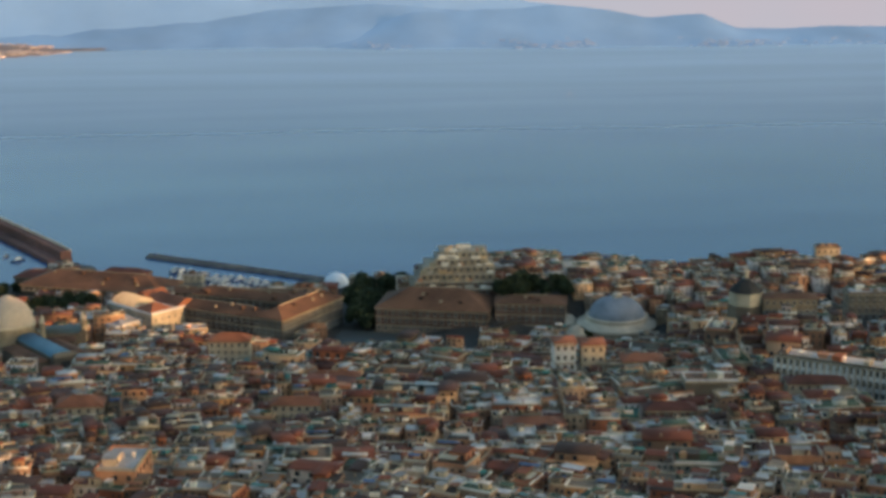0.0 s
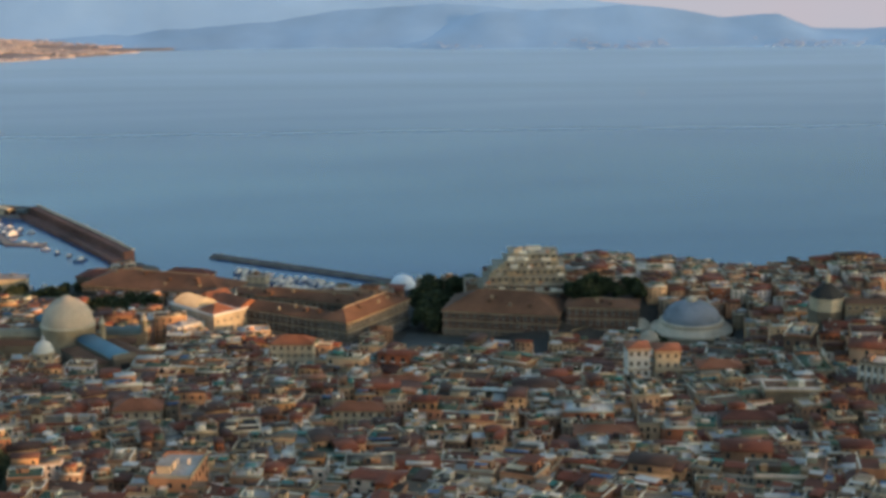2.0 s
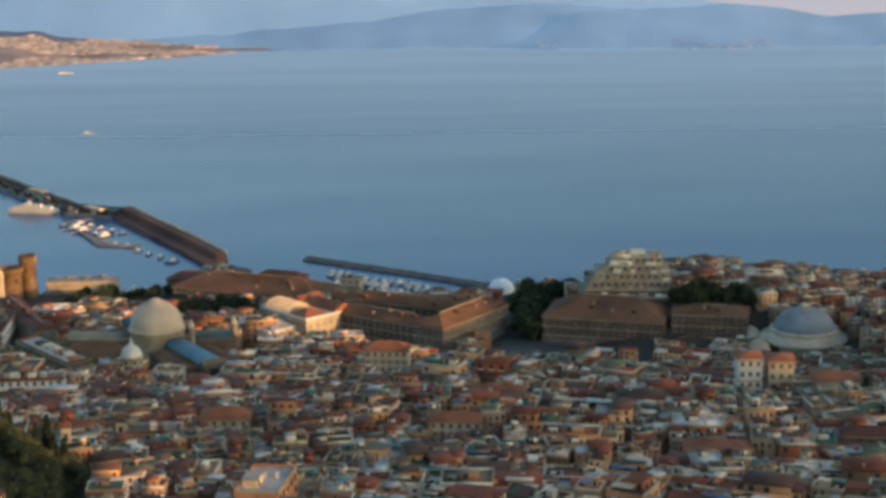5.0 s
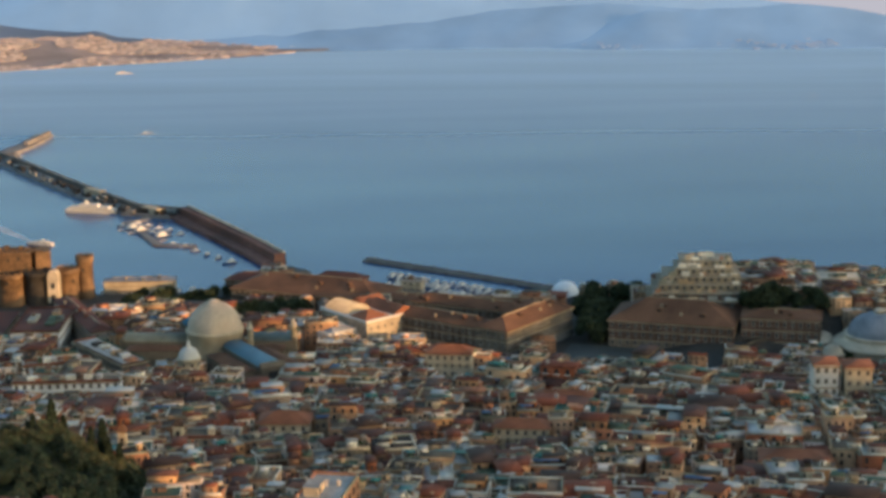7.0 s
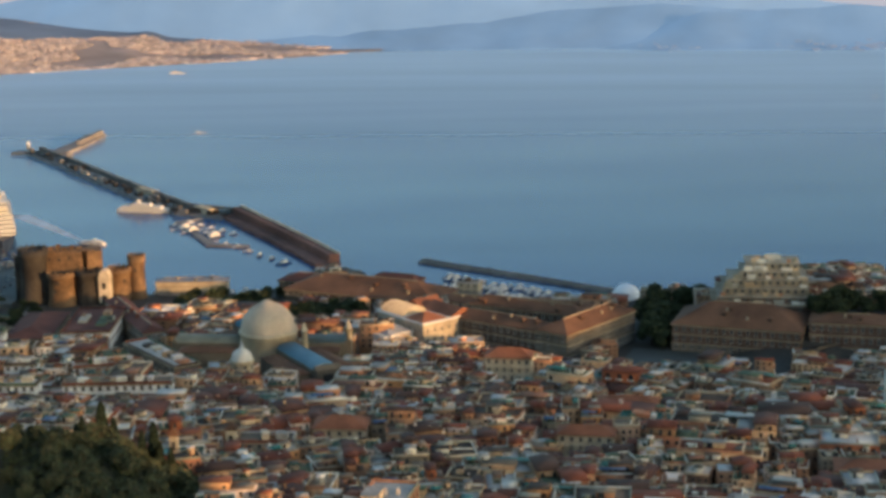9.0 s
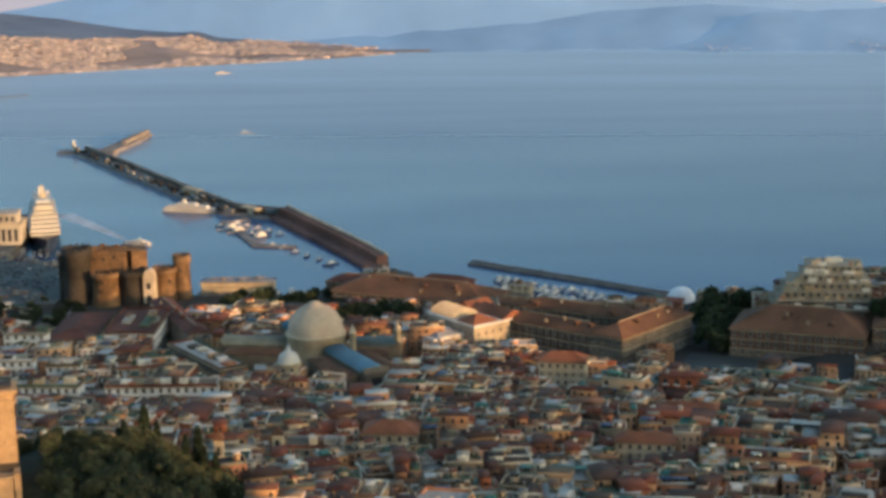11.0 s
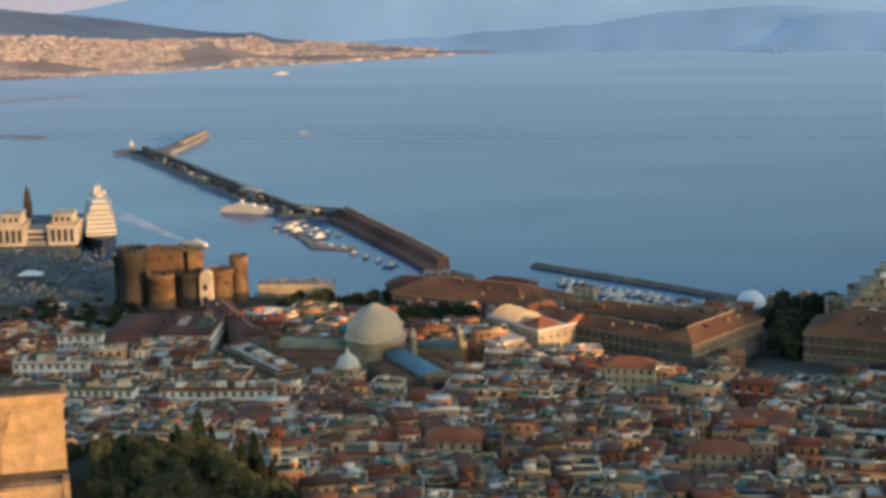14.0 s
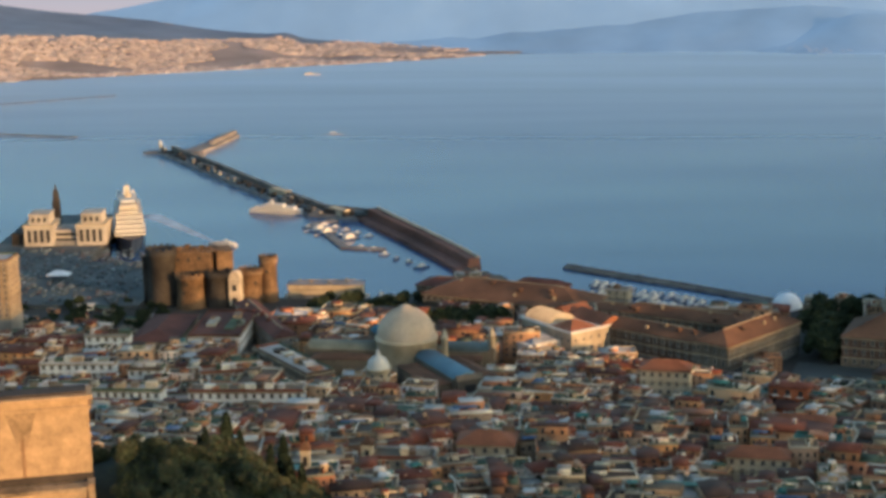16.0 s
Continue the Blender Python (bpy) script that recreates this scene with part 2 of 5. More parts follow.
def box(bm, x, y, z, sx, sy, sz, turn=0.0, slot=0, taper=1.0):
    """A box on the height z, centred on x, y."""
    c, s = math.cos(turn), math.sin(turn)
    vs = []
    for k, top in ((0, 1.0), (1, taper)):
        for i, j in ((-1, -1), (1, -1), (1, 1), (-1, 1)):
            px, py = i * sx / 2 * top, j * sy / 2 * top
            vs.append(bm.verts.new((x + c * px - s * py, y + s * px + c * py, z + k * sz)))
    fs = [(3, 2, 1, 0), (4, 5, 6, 7), (0, 1, 5, 4), (1, 2, 6, 5), (2, 3, 7, 6), (3, 0, 4, 7)]
    for f in fs:
        bm.faces.new([vs[i] for i in f]).material_index = slot
    return vs


def hip(bm, x, y, z, sx, sy, h, turn=0.0, slot=0, over=0.5, gable=False):
    """A hipped or gabled roof with eaves over a rectangle."""
    c, s = math.cos(turn), math.sin(turn)
    w, d = sx / 2 + over, sy / 2 + over
    long_x = w >= d
    inset = 0.0 if gable else min(w, d)
    a, b = (w - inset, 0) if long_x else (0, d - inset)
    pts = [(-w, -d, 0), (w, -d, 0), (w, d, 0), (-w, d, 0), (-a, -b, h), (a, b, h)]
    pts += [(-w, -d, -.35), (w, -d, -.35), (w, d, -.35), (-w, d, -.35)]
    v = [bm.verts.new((x + c * p - s * q, y + s * p + c * q, z + r)) for p, q, r in pts]
    fs = [(0, 1, 5, 4), (2, 3, 4, 5), (1, 2, 5), (3, 0, 4)] if long_x else [(0, 1, 4), (2, 3, 5), (1, 2, 5, 4), (3, 0, 4, 5)]
    fs += [(6, 7, 1, 0), (7, 8, 2, 1), (8, 9, 3, 2), (9, 6, 0, 3), (9, 8, 7, 6)]
    for f in fs:
        bm.faces.new([v[i] for i in f]).material_index = slot


def lathe(bm, x, y, profile, n=32, slot=0, a0=0.0, a1=math.tau):
    """Turns (radius, height) pairs round a vertical axis."""
    full = abs(a1 - a0 - math.tau) < 1e-6
    rings = []
    for r, z in profile:
        rings.append([bm.verts.new((x + r * math.cos(a0 + (a1 - a0) * i / n), y + r * math.sin(a0 + (a1 - a0) * i / n), z)) for i in range(n if full else n + 1)])
    for p, q in zip(rings, rings[1:]):
        for i in range(n):
            j = (i + 1) % n if full else i + 1
            f = bm.faces.new((p[i], p[j], q[j], q[i]))
            f.material_index, f.smooth = slot, True
    if full:
        bm.faces.new(rings[-1]).material_index = slot


def mesh_of(name, bm, mats):
    me = bpy.data.meshes.new(name)
    bm.normal_update()
    bm.to_mesh(me)
    bm.free()
    for m in mats if isinstance(mats, (list, tuple)) else [mats]:
        me.materials.append(m)
    return me


def part(name, bm, mats, parent=None, label=""):
    ob = new(name, mesh_of(name, bm, mats))
    ob.parent = parent
    return tagged(ob, label)


def empty(name, x, y, z, turn=0.0):
    ob = new(name)
    ob.matrix_world = pose(x, y, z, 0, 0, math.degrees(turn))
    return ob


def window_mesh(w, h):
    """A stone surround with sill and lintel, two recessed panes and a middle bar, in one piece."""
    bm = bmesh.new()
    xs, zs = (-w / 2 - .3, -w / 2, -.06, .06, w / 2, w / 2 + .3), (-.3, 0, h, h + .35)
    front = [[bm.verts.new((x, -.16, z)) for x in xs] for z in zs]
    back = [[bm.verts.new((x, .12, z)) for x in (xs[0], xs[-1])] for z in (zs[0], zs[-1])]
    for j in range(3):
        for i in range(5):
            ring = [front[j][i], front[j][i + 1], front[j + 1][i + 1], front[j + 1][i]]
            if j == 1 and i in (1, 3):
                deep = [bm.verts.new(v.co + Vector((0, .12, 0))) for v in ring]
                for k in range(4):
                    bm.faces.new((ring[k], ring[(k + 1) % 4], deep[(k + 1) % 4], deep[k]))
                bm.faces.new(deep).material_index = 1
            else:
                bm.faces.new(ring)
    for j, row in ((0, back[0]), (3, back[1])):
        bm.faces.new([*front[j][::(1 if j else -1)], *(row[::-1] if j else row)])
    for i, k in ((0, 0), (5, 1)):
        col = [front[j][i] for j in range(4)]
        bm.faces.new([*(col[::-1] if k else col), *((back[0][k], back[1][k]) if k else (back[1][k], back[0][k]))])
    return mesh_of("window", bm, [WINDOW_FRAME, WINDOW])


WINDOW_BIG, WINDOW_SMALL = window_mesh(1.7, 3.1), window_mesh(1.3, 2.0)


def palazzo(name, p0, p1, depth, h, wall, roof, label, roof_h=5.0, floors=3, bay=5.0, z=None, big=True, sides="flr", base_mat=None, category="palace", flat=False):
    """A long building whose front foot runs from p0 to p1, with the depth behind it: walls, string courses, roof and single windows."""
    dx, dy = p1[0] - p0[0], p1[1] - p0[1]
    length, turn = math.hypot(dx, dy), math.atan2(dy, dx)
    z = ground_z(*p0) - 1 if z is None else z
    ob = tagged(empty(name, p0[0], p0[1], z, turn), label, category)
    bm = bmesh.new()
    box(bm, length / 2, depth / 2, -6, length, depth, h + 6)
    part("wall", bm, wall, ob)
    bm = bmesh.new()
    box(bm, length / 2, depth / 2, -5.9, length + .5, depth + .5, 5.9 + h * .28)
    part("plinth", bm, base_mat or STONE, ob)
    for k in (.3, .64, .97):
        bm = bmesh.new()
        box(bm, length / 2, depth / 2, h * k, length + (1.6 if k > .9 else .7), depth + (1.6 if k > .9 else .7), .6)
        part("cornice" if k > .9 else "string_course", bm, MOULDING, ob)
    bm = bmesh.new()
    if flat:
        for sy in (0.3, depth - .3):
            box(bm, length / 2, sy, h, length, .6, 1.4)
        for sx in (.3, length - .3):
            box(bm, sx, depth / 2, h, .6, depth - 1.2, 1.4)
        box(bm, length / 2, depth / 2, h + .1, length - 1, depth - 1, .3)
    else:
        hip(bm, length / 2, depth / 2, h + .65, length, depth, roof_h, over=.9)
    part("roof", bm, roof, ob)
    if not flat and length > 38:
        rnd = random.Random(int(abs(p0[1]) * 7))
        inset = min(length, depth) / 2
        bm = bmesh.new()
        box(bm, length / 2, depth / 2, h + .5 + roof_h, length - 2 * inset, .7, .5)
        part("ridge_tiles", bm, MOULDING, ob)
        for k in range(int(length / 15)):
            q, side = inset * .6 + (length - inset * 1.2) * rnd.random(), rnd.uniform(.12, .42)
            zz = h + .5 + roof_h * side * 2 * min(1, min(q, length - q) / inset) * .9
            bm = bmesh.new()
            if k % 2:
                box(bm, q, depth * side, zz - 1, rnd.uniform(1.2, 2.2), 1.1, 3.4)
                part("chimney", bm, MOULDING, ob)
            else:
                box(bm, q, depth * side, zz - 1, 2.6, 3.2, 2.4)
                box(bm, q, depth * side - 1.65, zz + .1, 1.4, .2, 1.1, slot=1)
                hip(bm, q, depth * side, zz + 1.7, 2.6, 3.2, .8, slot=2, over=.3)
                part("dormer", bm, [roof, WINDOW, roof], ob)
    if flat:
        rnd = random.Random(int(abs(p0[0]) * 10))
        for k in range(int(length / 5)):
            bm = bmesh.new()
            q, w_, d_ = rnd.uniform(3, length - 3), rnd.uniform(2, 6), rnd.uniform(2, depth * .5)
            box(bm, q, rnd.uniform(.35, .7) * depth, h + .35, w_, d_, rnd.choice((1.2, 1.8, 2.6, 3.0)))
            part("rooftop_hut", bm, rnd.choice((HUT, ROOF_FLAT, PLASTER)), ob)
    me = WINDOW_BIG if big else WINDOW_SMALL
    step = h / floors
    for f in range(floors):
        for side, run in (("f", length), ("l", depth), ("r", depth)):
            if side not in sides:
                continue
            n = max(1, int(run / bay))
            for i in range(n):
                q = (i + .5) * run / n
                w = new("window", me)
                w.parent = ob
                zz = step * f + step * .3 + .2
                if side == "f":
                    w.matrix_basis = pose(q, -.3 if f == 0 else -.06, zz)
                elif side == "l":
                    w.matrix_basis = pose(-.3 if f == 0 else -.06, q, zz, 0, 0, -90)
                else:
                    w.matrix_basis = pose(length + (.3 if f == 0 else .06), q, zz, 0, 0, 90)
    return ob


# ---- ground, sea and distance ----
def grid_sheet(name, x0, x1, y0, y1, step, height, mats, pick=None):
    nx, ny = int((x1 - x0) / step), int((y1 - y0) / step)
    verts = [(x0 + i * step, y0 + j * step, height(x0 + i * step, y0 + j * step)) for j in range(ny + 1) for i in range(nx + 1)]
    faces = [(j * (nx + 1) + i, j * (nx + 1) + i + 1, (j + 1) * (nx + 1) + i + 1, (j + 1) * (nx + 1) + i) for j in range(ny) for i in range(nx)]
    me = bpy.data.meshes.new(name)
    me.from_pydata(verts, [], faces)
    for m in mats:
        me.materials.append(m)
    if pick:
        for f in me.polygons:
            f.material_index = pick(*f.center)
    for f in me.polygons:
        f.use_smooth = True
    return new(name, me)


def land_height(x, y):
    return ground_z(x, y) if on_land(x, y) else -4.0


tagged(grid_sheet("ground", -1400, 1400, -800, 1400, 10, land_height, [EARTH, SCRUB], lambda x, y, z: 1 if y < 700 and not (x > -60 and y > 590) else 0), "dark city ground and streets rising to a scrubby hill", "ground", kind="structure")


def sheet(name, half, y0, y1, z, m):
    bm = bmesh.new()
    bm.faces.new([bm.verts.new(v) for v in ((-half, y0, z), (half, y0, z), (half, y1, z), (-half, y1, z))])
    return part(name, bm, m)


tagged(sheet("sea_water", 5000, 750, 2960, 0, SEA), "calm blue evening sea with pale slicks", "water", kind="structure")
# added sheet that paints distance haze over the far water
mist = tagged(sheet("backdrop_mist", 2600, 1300, 2805, 1.5, HAZE_SHEET), "see-through sheet imitating pale haze over the far water", "mist", kind="structure")
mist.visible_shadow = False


def ridge(name, pts, foot, mats, label, depth=160, rough=8.0, seed=0, step=14):
    """A mountain side: crest heights at given x, falling to its foot line towards the viewer."""
    xs, zs, ys = [p[0] for p in pts], [p[1] for p in pts], [foot(p[0]) for p in pts]
    x0, x1 = xs[0], xs[-1]
    nx, ny = int((x1 - x0) / step), 16
    verts, faces = [], []
    for i in range(nx + 1):
        x = x0 + (x1 - x0) * i / nx
        top = float(np.interp(x, xs, zs))
        for j in range(ny + 1):
            v = j / ny
            y = foot(x) + depth * v
            jag = noise.fractal(Vector((x * .012, y * .012, seed)), .9, 2.0, 5) * rough * math.sin(math.pi * min(1, v * 1.05)) if 0 < v else 0
            verts.append((x, y, -2 + (top + 2) * (v ** 1.2) + jag + (noise.noise(Vector((x * .03, seed, 0))) * rough * .25 * v)))
    for i in range(nx):
        for j in range(ny):
            k = i * (ny + 1) + j
            faces.append((k, k + ny + 1, k + ny + 2, k + 1))
    me = bpy.data.meshes.new(name)
    me.from_pydata(verts, [], faces)
    me.materials.append(mats)
    for f in me.polygons:
        f.use_smooth = True
    return tagged(new(name, me), label, "mountain", kind="structure")


def shore_y(x):
    return 2740 - 0.06 * x


ridge("backdrop_near_mountains", [(60, -3), (160, 8), (230, 26), (297, 50), (330, 50), (355, 48), (410, 53), (470, 54), (529, 60), (575, 56), (617, 51), (650, 45), (687, 37), (735, 41), (781, 43), (805, 32), (837, 19), (917, 17), (998, 21), (1090, 19), (1138, 31), (1250, 40), (1400, 46)], lambda x: shore_y(x) + 20, MOUNTAIN, "glowing haze-blue mountains across the bay", depth=125, seed=3, rough=4)
ridge("backdrop_middle_mountains", [(-700, -3), (-520, 8), (-420, 18), (-300, 28), (-150, 36), (20, 46), (150, 52), (240, 58), (310, 52), (400, 44), (520, 30), (640, 10), (760, -3)], lambda x: shore_y(x) + 60, MOUNTAIN, "glowing haze-blue mountains across the bay", depth=150, seed=8, rough=4)
ridge("backdrop_far_mountains", [(-1150, 10), (-967, 44), (-890, 56), (-776, 78), (-664, 125), (-540, 146), (-407, 159), (-250, 159), (-98, 153), (60, 146), (135, 138), (230, 127), (330, 114), (440, 72), (516, 49), (586, 41), (657, 31), (698, 19), (770, 10)], lambda x: shore_y(x) + 130, MOUNTAIN_FAR, "glowing mountain range far off in palest haze blue", depth=190, seed=5, rough=5)


def sky_backdrop():
    m = bpy.data.materials.new("evening_sky_glow")
    m.use_nodes = True
    n, l = m.node_tree.nodes, m.node_tree.links
    n.remove(n["Principled BSDF"])
    em = n.new("ShaderNodeEmission")
    geo, sep = n.new("ShaderNodeNewGeometry"), n.new("ShaderNodeSeparateXYZ")
    l.new(geo.outputs["Position"], sep.inputs[0])
    noi = n.new("ShaderNodeTexNoise")
    noi.inputs["Scale"].default_value, noi.inputs["Detail"].default_value = .0012, 4
    l.new(geo.outputs["Position"], noi.inputs["Vector"])
    ramp = n.new("ShaderNodeValToRGB")
    ramp.color_ramp.elements[0].color, ramp.color_ramp.elements[1].color = (.195, .19, .225, 1), (.22, .182, .207, 1)
    ramp.color_ramp.elements[0].position, ramp.color_ramp.elements[1].position = .35, .65
    l.new(noi.outputs[0], ramp.inputs[0])
    rise, mix = n.new("ShaderNodeMapRange"), n.new("ShaderNodeMix")
    rise.inputs[1].default_value, rise.inputs[2].default_value = 45, 150
    mix.data_type = "RGBA"
    mix.inputs[7].default_value = (.155, .18, .23, 1)
    l.new(sep.outputs["Z"], rise.inputs[0])
    l.new(rise.outputs[0], mix.inputs[0])
    l.new(ramp.outputs[0], mix.inputs[6])
    l.new(mix.outputs[2], em.inputs["Color"])
    em.inputs["Strength"].default_value = 1.0
    l.new(em.outputs[0], n["Material Output"].inputs["Surface"])
    bm = bmesh.new()
    seg = [(-2600 + 260 * i, 3300 - .00009 * (-2600 + 260 * i) ** 2) for i in range(21)]
    rows = [[bm.verts.new((x, y, z)) for x, y in seg] for z in (-500, 170)]
    for i in range(20):
        bm.faces.new((rows[0][i], rows[0][i + 1], rows[1][i + 1], rows[1][i]))
    ob = part("backdrop_sky", bm, m)
    ob.visible_shadow = False
    return tagged(ob, "pinkish grey evening sky low over the mountains", "sky", kind="structure")


sky_backdrop()


# far coast with its town
COAST_X, COAST_Y = [-1500, -895, -720, -600, -423, -311, -230, -120], [2150, 2500, 2575, 2625, 2692, 2742, 2800, 2930]


def coast_rise(x):
    return float(np.interp(x, [-1500, -1200, -1014, -885, -805, -736, -660, -613, -585, -555, -480, -388, -234], [130, 80, 55, 42, 36, 28, 23, 21, 24, 15, 11, 8, 2]))


def coast_height(x, y):
    edge = float(np.interp(x, COAST_X, COAST_Y))
    if y < edge:
        return -3.0
    rise = coast_rise(x)
    return 2 + (rise - 2) * smooth((y - edge) / 300) + 2.5 * noise.noise(Vector((x * .01, y * .01, 0)))


coast = tagged(grid_sheet("backdrop_coast", -1600, -120, 2150, 3050, 14, coast_height, [FAR_LAND, FAR_SLOPE], lambda x, y, z: 1 if z > coast_rise(x) * (.9 + .16 * noise.noise(Vector((x * .012, y * .012, 3)))) and x < -500 else 0), "low sunlit coast rising to a volcano slope painted haze blue", "coast", kind="structure")


def far_town():
    rnd = random.Random(4)
    bm = bmesh.new()
    count = 0
    while count < 6000:
        x = -1150 + 920 * rnd.random()
        edge = float(np.interp(x, COAST_X, COAST_Y))
        y = edge + 8 + 300 * rnd.random() ** 1.2
        z = coast_height(x, y)
        if z < 0 or z > coast_rise(x) * .95:
            continue
        if noise.noise(Vector((x * .009, y * .014, 9))) < -.18:
            continue
        box(bm, x, y, z - 2, rnd.uniform(3, 9), rnd.uniform(3, 7), rnd.uniform(1.0, 2.8) + 2, rnd.uniform(-.3, .3))
        count += 1
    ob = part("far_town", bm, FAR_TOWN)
    return tagged(ob, "distant sunlit coastal town of pale orange houses, haze in their colour", "town", kind="stuff")


far_town()


def mountain_town():
    rnd = random.Random(6)
    bm = bmesh.new()
    for cx, spread, n in ((500, 45, 50), (765, 16, 26), (835, 25, 26), (240, 16, 12), (980, 50, 14)):
        for _ in range(n):
            x = cx + rnd.gauss(0, spread)
            v = abs(rnd.gauss(.12, .07))
            y = shore_y(x) + 20 + 125 * v
            box(bm, x, y, 1 + 45 * v, rnd.uniform(3, 9), 4, rnd.uniform(1, 2.4))
    return tagged(part("mountain_town", bm, MOUNTAIN_TOWN), "villages at the foot of the mountains in glowing haze colour", "town", kind="stuff")


mountain_town()


# ---- piers and harbour ----
def strip(bm, pts, width, z0, z1, side=0.0, slot=0):
    """A wall or quay along a line of points."""
    rows = []
    for i, p in enumerate(pts):
        a = Vector(pts[max(i - 1, 0)]), Vector(pts[min(i + 1, len(pts) - 1)])
        d = (a[1] - a[0]).normalized()
        nrm = Vector((-d.y, d.x))
        l_, r_ = Vector(p) + nrm * (side + width / 2), Vector(p) + nrm * (side - width / 2)
        rows.append([bm.verts.new((*l_, z0)), bm.verts.new((*l_, z1)), bm.verts.new((*r_, z1)), bm.verts.new((*r_, z0))])
    for p, q in zip(rows, rows[1:]):
        for i in range(4):
            j = (i + 1) % 4
            bm.faces.new((p[i], q[i], q[j], p[j])).material_index = slot
    bm.faces.new(rows[0][::-1]).material_index = slot
    bm.faces.new(rows[-1]).material_index = slot


def long_pier():
    ob = tagged(empty("pier", -237, 1555, 0), "long reddish stone harbour pier with a sea wall", "pier", kind="structure")
    ob.matrix_world = pose(0, 0, 0)
    main = [(-500, 1893), (-440, 1806), (-385, 1722), (-330, 1640), (-283, 1574), (-240, 1553)]
    wide = [(-240, 1553), (-215, 1508), (-185, 1455), (-155, 1400), (-138, 1366)]
    bm = bmesh.new()
    strip(bm, main, 20, -4, 3)
    part("quay", bm, QUAY, ob)
    bm = bmesh.new()
    strip(bm, main, 4, 2.9, 7.5, side=8)
    part("sea_wall", bm, ROCK, ob)
    bm = bmesh.new()
    strip(bm, wide, 20, -4, 3.2, side=3)
    part("quay", bm, RED_WALL, ob)
    bm = bmesh.new()
    strip(bm, wide, 9, 3.1, 9.0, side=8)
    part("sea_wall", bm, RED_WALL, ob, "reddish brick sea wall")
    bm = bmesh.new()
    strip(bm, wide, 1.6, 8.9, 10.2, side=11.5)
    part("parapet", bm, CREAM, ob)
    bm = bmesh.new()
    strip(bm, [(-520, 1896), (-458, 1872)], 16, -4, 3)
    strip(bm, [(-472, 1880), (-462, 1940), (-458, 2004)], 20, -4, 4)
    strip(bm, [(-467, 1930), (-459, 2004)], 5, 3.9, 8, side=-6)
    part("pier_head", bm, QUAY, ob)
    bm = bmesh.new()
    strip(bm, [(-262, 1546), (-280, 1532), (-268, 1511), (-238, 1443), (-206, 1436)], 7, -3, 1.6)
    part("mooring_quay", bm, QUAY, ob)
    for x, y, l in ((-330, 1650, 26), (-262, 1562, 22)):
        bm = bmesh.new()
        box(bm, x, y, 2.9, l, 7, 5, math.radians(-45))
        part("pier_shed", bm, CREAM, ob)
    bm = bmesh.new()
    lathe(bm, -506, 1896, [(2.2, 2.9), (1.6, 9), (2.4, 9.2), (2.4, 10), (1.3, 10.2), (1.2, 12.5), (0.2, 14)], 12)
    part("pier_light", bm, WHITE, ob)
    # stacked stores, sheds and lamps crowd the quay
    rnd = random.Random(41)
    for k in range(120):
        f = rnd.random() * (len(main) - 1)
        i = int(f)
        (xa, ya), (xb, yb) = main[i], main[i + 1]
        a_ = math.atan2(yb - ya, xb - xa)
        off = rnd.uniform(-8, 2)
        bm = bmesh.new()
        box(bm, xa + (xb - xa) * (f - i) - math.sin(a_) * off, ya + (yb - ya) * (f - i) + math.cos(a_) * off, 2.95, rnd.uniform(3, 12), rnd.uniform(2, 4), rnd.choice((1.5, 2.4, 2.6, 4)), a_)
        part("quay_store", bm, rnd.choice((DARK_AND_SHADED_STONE, DARK_AND_SHADED_STONE, TUFA_DARK, CARS, STONE)), ob)


long_pier()


def marina():
    ob = tagged(empty("breakwater", 0, 0, 0), "dark rock breakwater of the small marina", "breakwater", kind="structure")
    bm = bmesh.new()
    line = [(-66, 1378), (-30, 1352), (20, 1318), (75, 1277), (100, 1258)]
    strip(bm, line, 7, -4, 1.4)
    part("mole", bm, ROCK, ob)
    bm = bmesh.new()
    strip(bm, line, 1.4, 1.3, 3.0, side=2.2)
    part("parapet", bm, QUAY, ob)
    rnd = random.Random(2)
    bm = bmesh.new()
    for _ in range(260):
        k = rnd.random()
        x, y = -66 + 166 * k, 1384 - 120 * k
        box(bm, x + rnd.uniform(-2, 5), y + rnd.uniform(-1, 4), -1, rnd.uniform(1.2, 2.6), rnd.uniform(1.2, 2.6), rnd.uniform(1.4, 2.8), rnd.uniform(0, 3), taper=.6)
    tagged(part("boulders", bm, ROCK, ob), kind="stuff")
    for a, b in (((-900, 2222), (-690, 2350)), ((-800, 2043), (-630, 2001)), ((-1500, 1860), (-800, 2043))):
        bm = bmesh.new()
        strip(bm, [a, b], 6, -4, 1.8)
        o = part("breakwater", bm, ROCK)
        tagged(o, "low outer harbour breakwater out in the bay", "breakwater", kind="structure")


marina()


def boat_mesh(length, beam):
    bm = bmesh.new()
    n = 8
    rows = []
    for i in range(n + 1):
        u = i / n
        w = beam / 2 * (1 - max(0, (u - .45) / .55) ** 2) * (0.85 if u < .1 else 1)
        sheer = .9 + .5 * u * u
        rows.append([bm.verts.new((length * (u - .5), s * w * k, zz)) for s, k, zz in ((-1, 1, sheer), (-1, .7, -.3), (1, .7, -.3), (1, 1, sheer))])
    for p, q in zip(rows, rows[1:]):
        for i in range(4):
            j = (i + 1) % 4
            bm.faces.new((p[i], p[j], q[j], q[i]))
    bm.faces.new(rows[0])
    bm.faces.new(rows[-1][::-1])
    bmesh.ops.recalc_face_normals(bm, faces=bm.faces)
    return bm


